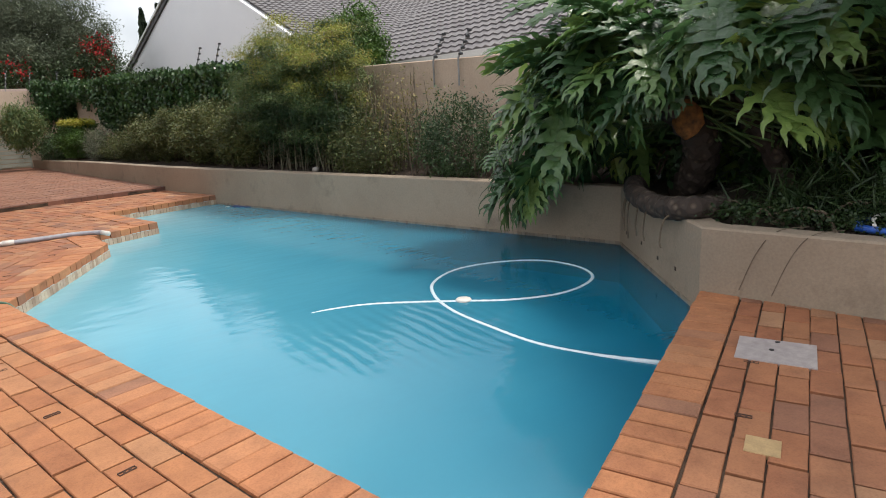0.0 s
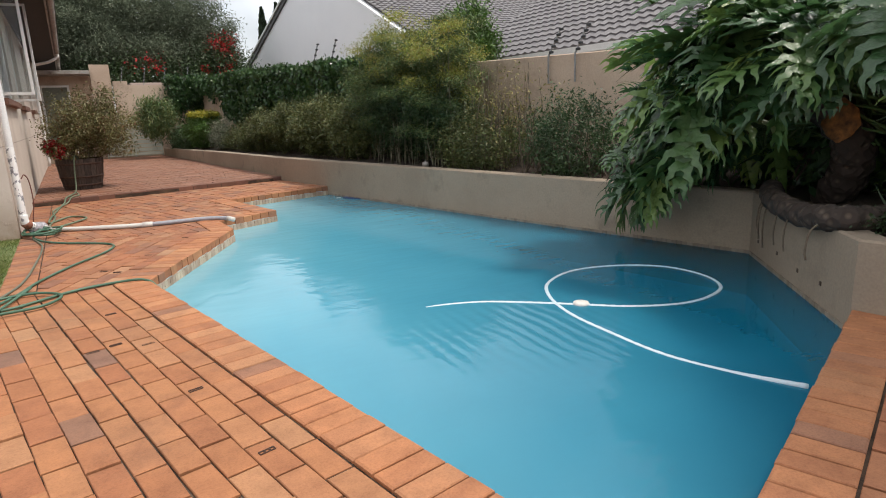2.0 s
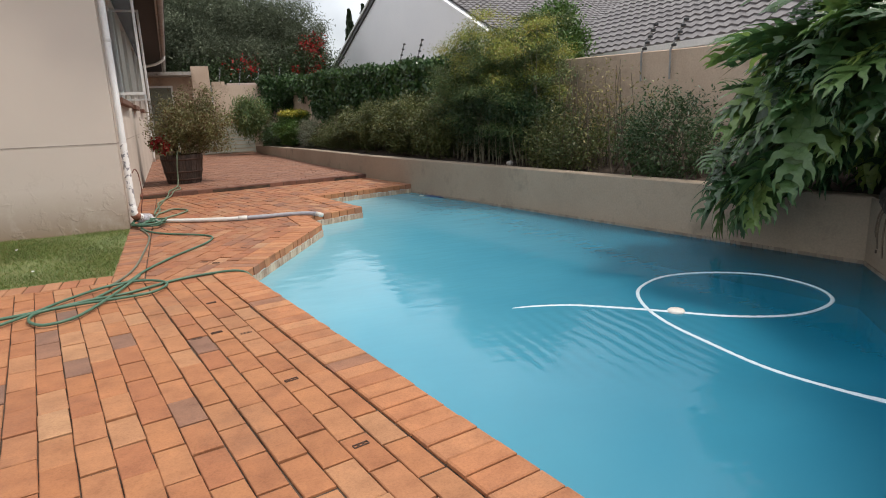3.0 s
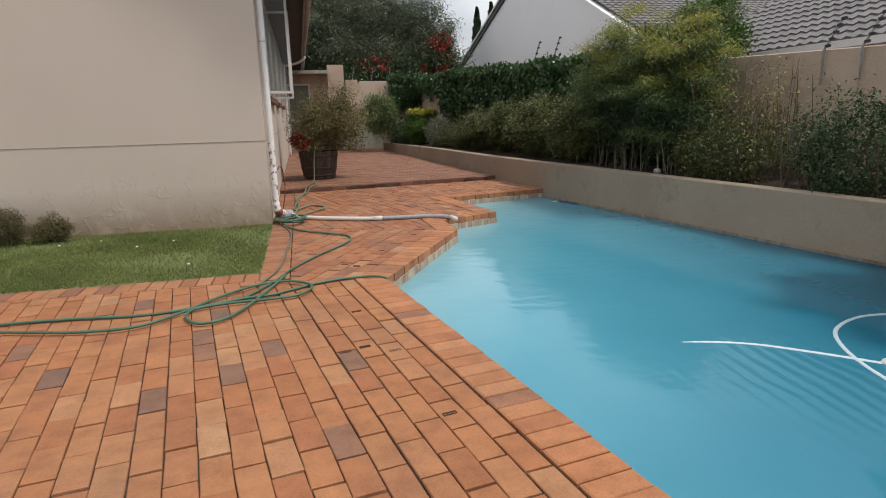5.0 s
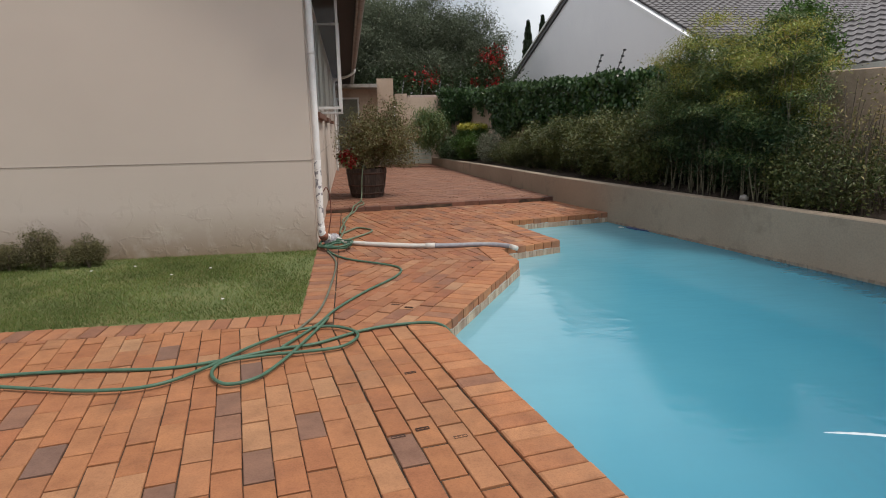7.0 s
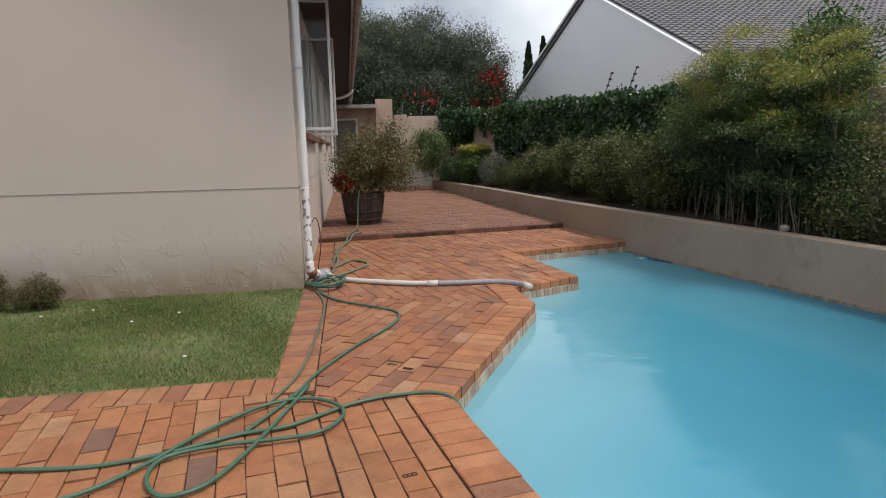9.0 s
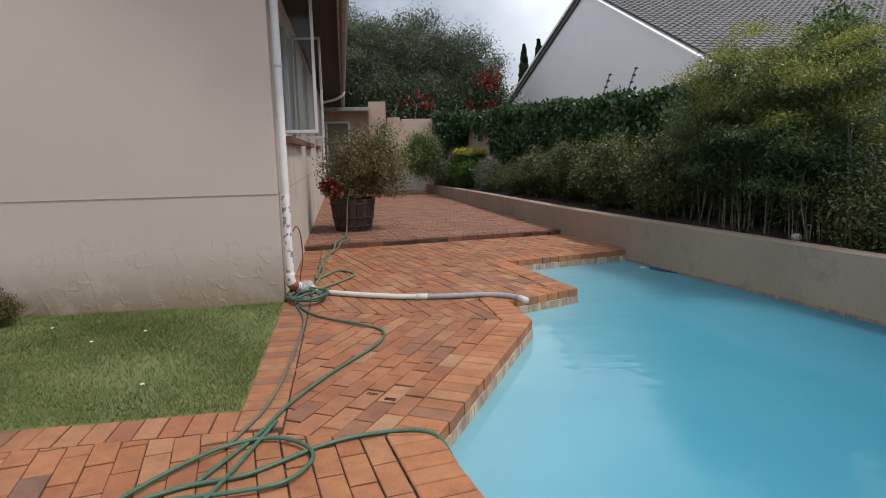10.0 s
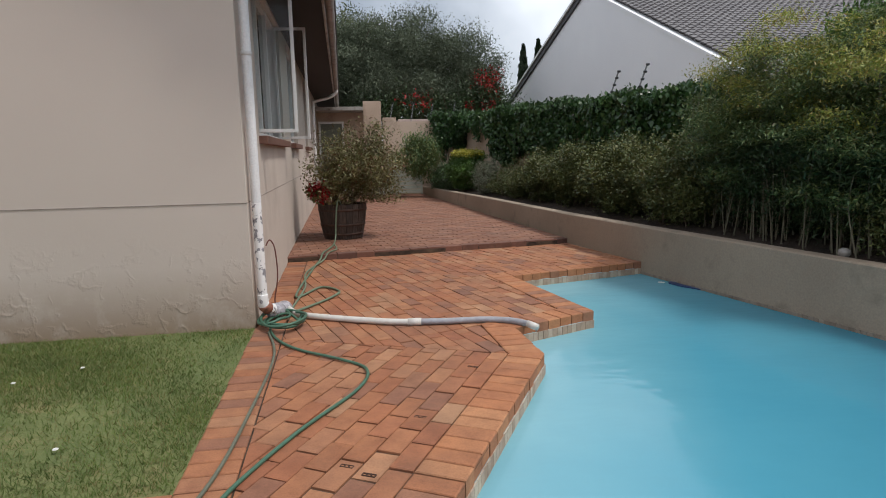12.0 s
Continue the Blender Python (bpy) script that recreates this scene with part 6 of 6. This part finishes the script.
DIR_A = (PQ[0] - P1[0], PQ[1] - P1[1])
DIR_D = (P2[0] - P1[0], P2[1] - P1[1])
DIR_B = (PB[0] - PQ[0], PB[1] - PQ[1])
DIR_U = (-0.27, 0.96)
STEP_A, STEP_B = (-0.1, 2.90), (3.95, 3.50)
VAL_A, VAL_B = (0.15, -0.32), (1.76, -1.01)
SEAM_A, SEAM_B = (0.0, -2.60), (0.956, -2.88)


def side(a, b, p):
    """The half plane of line a-b that holds p."""
    q = half(a, b)
    v = (p[0] - a[0]) * q[1][0] + (p[1] - a[1]) * q[1][1]
    return q if v > 0 else (q[0], (-q[1][0], -q[1][1]))


# a few pavers burnt darker in the kiln
BURNT = ((-0.018, -4.358), (0.166, -4.06), (0.569, -4.346), (-0.239, -3.76), (-0.876, -4.161), (-1.188, -3.719), (-0.726, -2.983),
         (-0.338, -4.551), (-0.188, -3.373), (-0.196, -4.007), (0.47, -5.136))
near = lay("paving_near", "orange clay pavers in running bond beside the pool", [side(O1, OQ, (0, -5)), side((0, -2.598), (1, -2.598), (0, -5)), side(SEAM_A, SEAM_B, (0, -5)), ((-5.5, 0), (1, 0)), ((0, -11.0), (0, 1))], DIR_A, 0.0, (0.5, -4.6), 11, centre=OQ, mat=M_NEAR, join=M_NEAR_JOIN, bond=0.53, size=(0.25, BW), phase=0.245, drift=-0.006, wobble=0.004, burnt=BURNT)
lay("paving_diagonal", "orange clay pavers laid along the slanted pool edge", [((0.238, 0), (1, 0)), side(SEAM_A, SEAM_B, (0.7, -1.5)), side(O2, O1, (0.3, -1.5)), side(VAL_A, VAL_B, (0.6, -1.5))], DIR_D, 0.0, (0.9, -1.5), 12, centre=O1)
up_planes = [((0.238, 0), (1, 0)), side(STEP_A, STEP_B, (1, 1)), side(VAL_A, VAL_B, (1, 1))]
lay("paving_upper", "orange clay pavers between the house and the pool", up_planes + [side(O4, O3, (1, 0.8)), side(ON, O3, (1, 1)), side(O5, O4, (1, 0.8))], DIR_U, 0.0, (1.3, 0.3), 13, centre=O3)
lay("paving_notch", "orange clay pavers behind the pool notch", up_planes + [side(ON, O3, (1.5, -0.8)), side(ON, O2, (1.0, -0.6))], DIR_U, 0.0, (1.5, -0.6), 14, centre=O3)
lay("paving_shallow_end", "orange clay pavers behind the shallow end", up_planes + [side(O5, O4, (1, 2.6)), side(P5, (3.88, 3.6), (1, 2.5))], DIR_U, 0.0, (2.5, 2.3), 15, centre=O3)
bm = bmesh.new()
prism(bm, [STEP_A, STEP_B, (3.95, 3.7), (3.66, 7.3), (3.3, 14.2), (-0.1, 14.2)], -0.06, STEP_Z - 0.02)
tagged(part("terrace_bed", bm, M_JOINT), "dark mortar bed under the raised terrace", "paving", kind="structure")
soldier("terrace_step", "dark grimy brick step edge of the raised terrace", [STEP_B, STEP_A], 0.12, STEP_Z, 7, pitch=0.24, mat=M_STEP, thick=0.10)
ST = Vector((STEP_B[0] - STEP_A[0], STEP_B[1] - STEP_A[1])).normalized()
SA2, SB2 = (STEP_A[0] - ST.y * 0.122, STEP_A[1] + ST.x * 0.122), (STEP_B[0] - ST.y * 0.122, STEP_B[1] + ST.x * 0.122)
lay("paving_terrace", "brownish clay pavers on the raised terrace", [((0.0, 0), (1, 0)), side(SA2, SB2, (1, 8)), side((3.95, 3.6), (3.40, 14.0), (1, 8)), ((0, 14.1), (0, -1))], tuple(ST), STEP_Z, (2, 3.5), 16, centre=(1.5, 8.0), reach=9, mat=M_TERRACE, join=M_TERRACE_JOIN)
lay("paving_right", "orange clay pavers beyond the pool end", [side(OQ, OB, (3, -8)), side(O1, OQ, (3, -8)), side(PB, (4.30, -7.3), (3, -8)), ((0, -11.0), (0, 1))], DIR_B, 0.0, (3.1, -7.0), 17, centre=OQ)

# grass blades over the lawn
rng = np.random.default_rng(70)
k = 120000
pts = np.stack([rng.uniform(-4.6, -0.004, k), rng.uniform(-2.355, -0.02, k), np.full(k, -0.003)], axis=1)
lush = 0.62 + 0.25 * np.sin(pts[:, 0] * 3.1 + 1.7 * np.sin(pts[:, 1] * 2.3)) + 0.25 * np.sin(pts[:, 1] * 4.3 + 2.1 * np.sin(pts[:, 0] * 1.9 + 1))
pts = pts[rng.uniform(0, 1, k) < np.clip(lush, 0.22, 1.0)]
k = len(pts)
h = rng.uniform(0.010, 0.028, (k, 1))
a = rng.uniform(0, 2 * math.pi, k)
sd = np.stack([np.cos(a), np.sin(a), np.zeros(k)], axis=1) * 0.0026
lean = rng.normal(size=(k, 3)) * 0.014
lean[:, 2] = 0
tip = pts + lean + np.concatenate([np.zeros((k, 2)), h], axis=1)
tagged(quads("grass", np.stack([pts - sd, pts + sd, tip + sd * 0.25, tip - sd * 0.25], axis=1), L_GRASS), "short green lawn grass blades", "grass", kind="stuff")

M_STAMP = plain("dark_slot", (0.09, 0.05, 0.035), 0.9)
# maker's slots pressed into some pavers
def stamp(x, y, turn):
    bm = bmesh.new()
    mm = Matrix.Translation((x - OQ[0], y - OQ[1], 0.0)) @ Matrix.Rotation(radians(turn), 4, "Z")
    for px, py, w, h in ((0, 0.009, 0.060, 0.0025), (0, -0.009, 0.060, 0.0025), (-0.029, 0, 0.0025, 0.020), (0.029, 0, 0.0025, 0.020), (-0.010, 0, 0.008, 0.004), (0.010, 0, 0.008, 0.004)):
        box(bm, (px - w / 2, py - h / 2, -0.004), (px + w / 2, py + h / 2, 0.0035), mm)
    part("stamp", bm, M_STAMP, near, "dark pressed mark on a paver")


for x, y, turn in ((0.915, -5.04, 12), (1.04, -5.73, 12), (0.54, -4.24, 12), (0.65, -4.19, 12), (0.80, -4.29, 12), (0.66, -3.57, 12), (1.05, -1.86, -28), (1.46, -1.21, -28),
                   (0.68, -2.28, -28), (0.77, -2.37, -28), (3.32, -6.85, 109), (2.83, -7.03, 109)):
    stamp(x, y, turn)
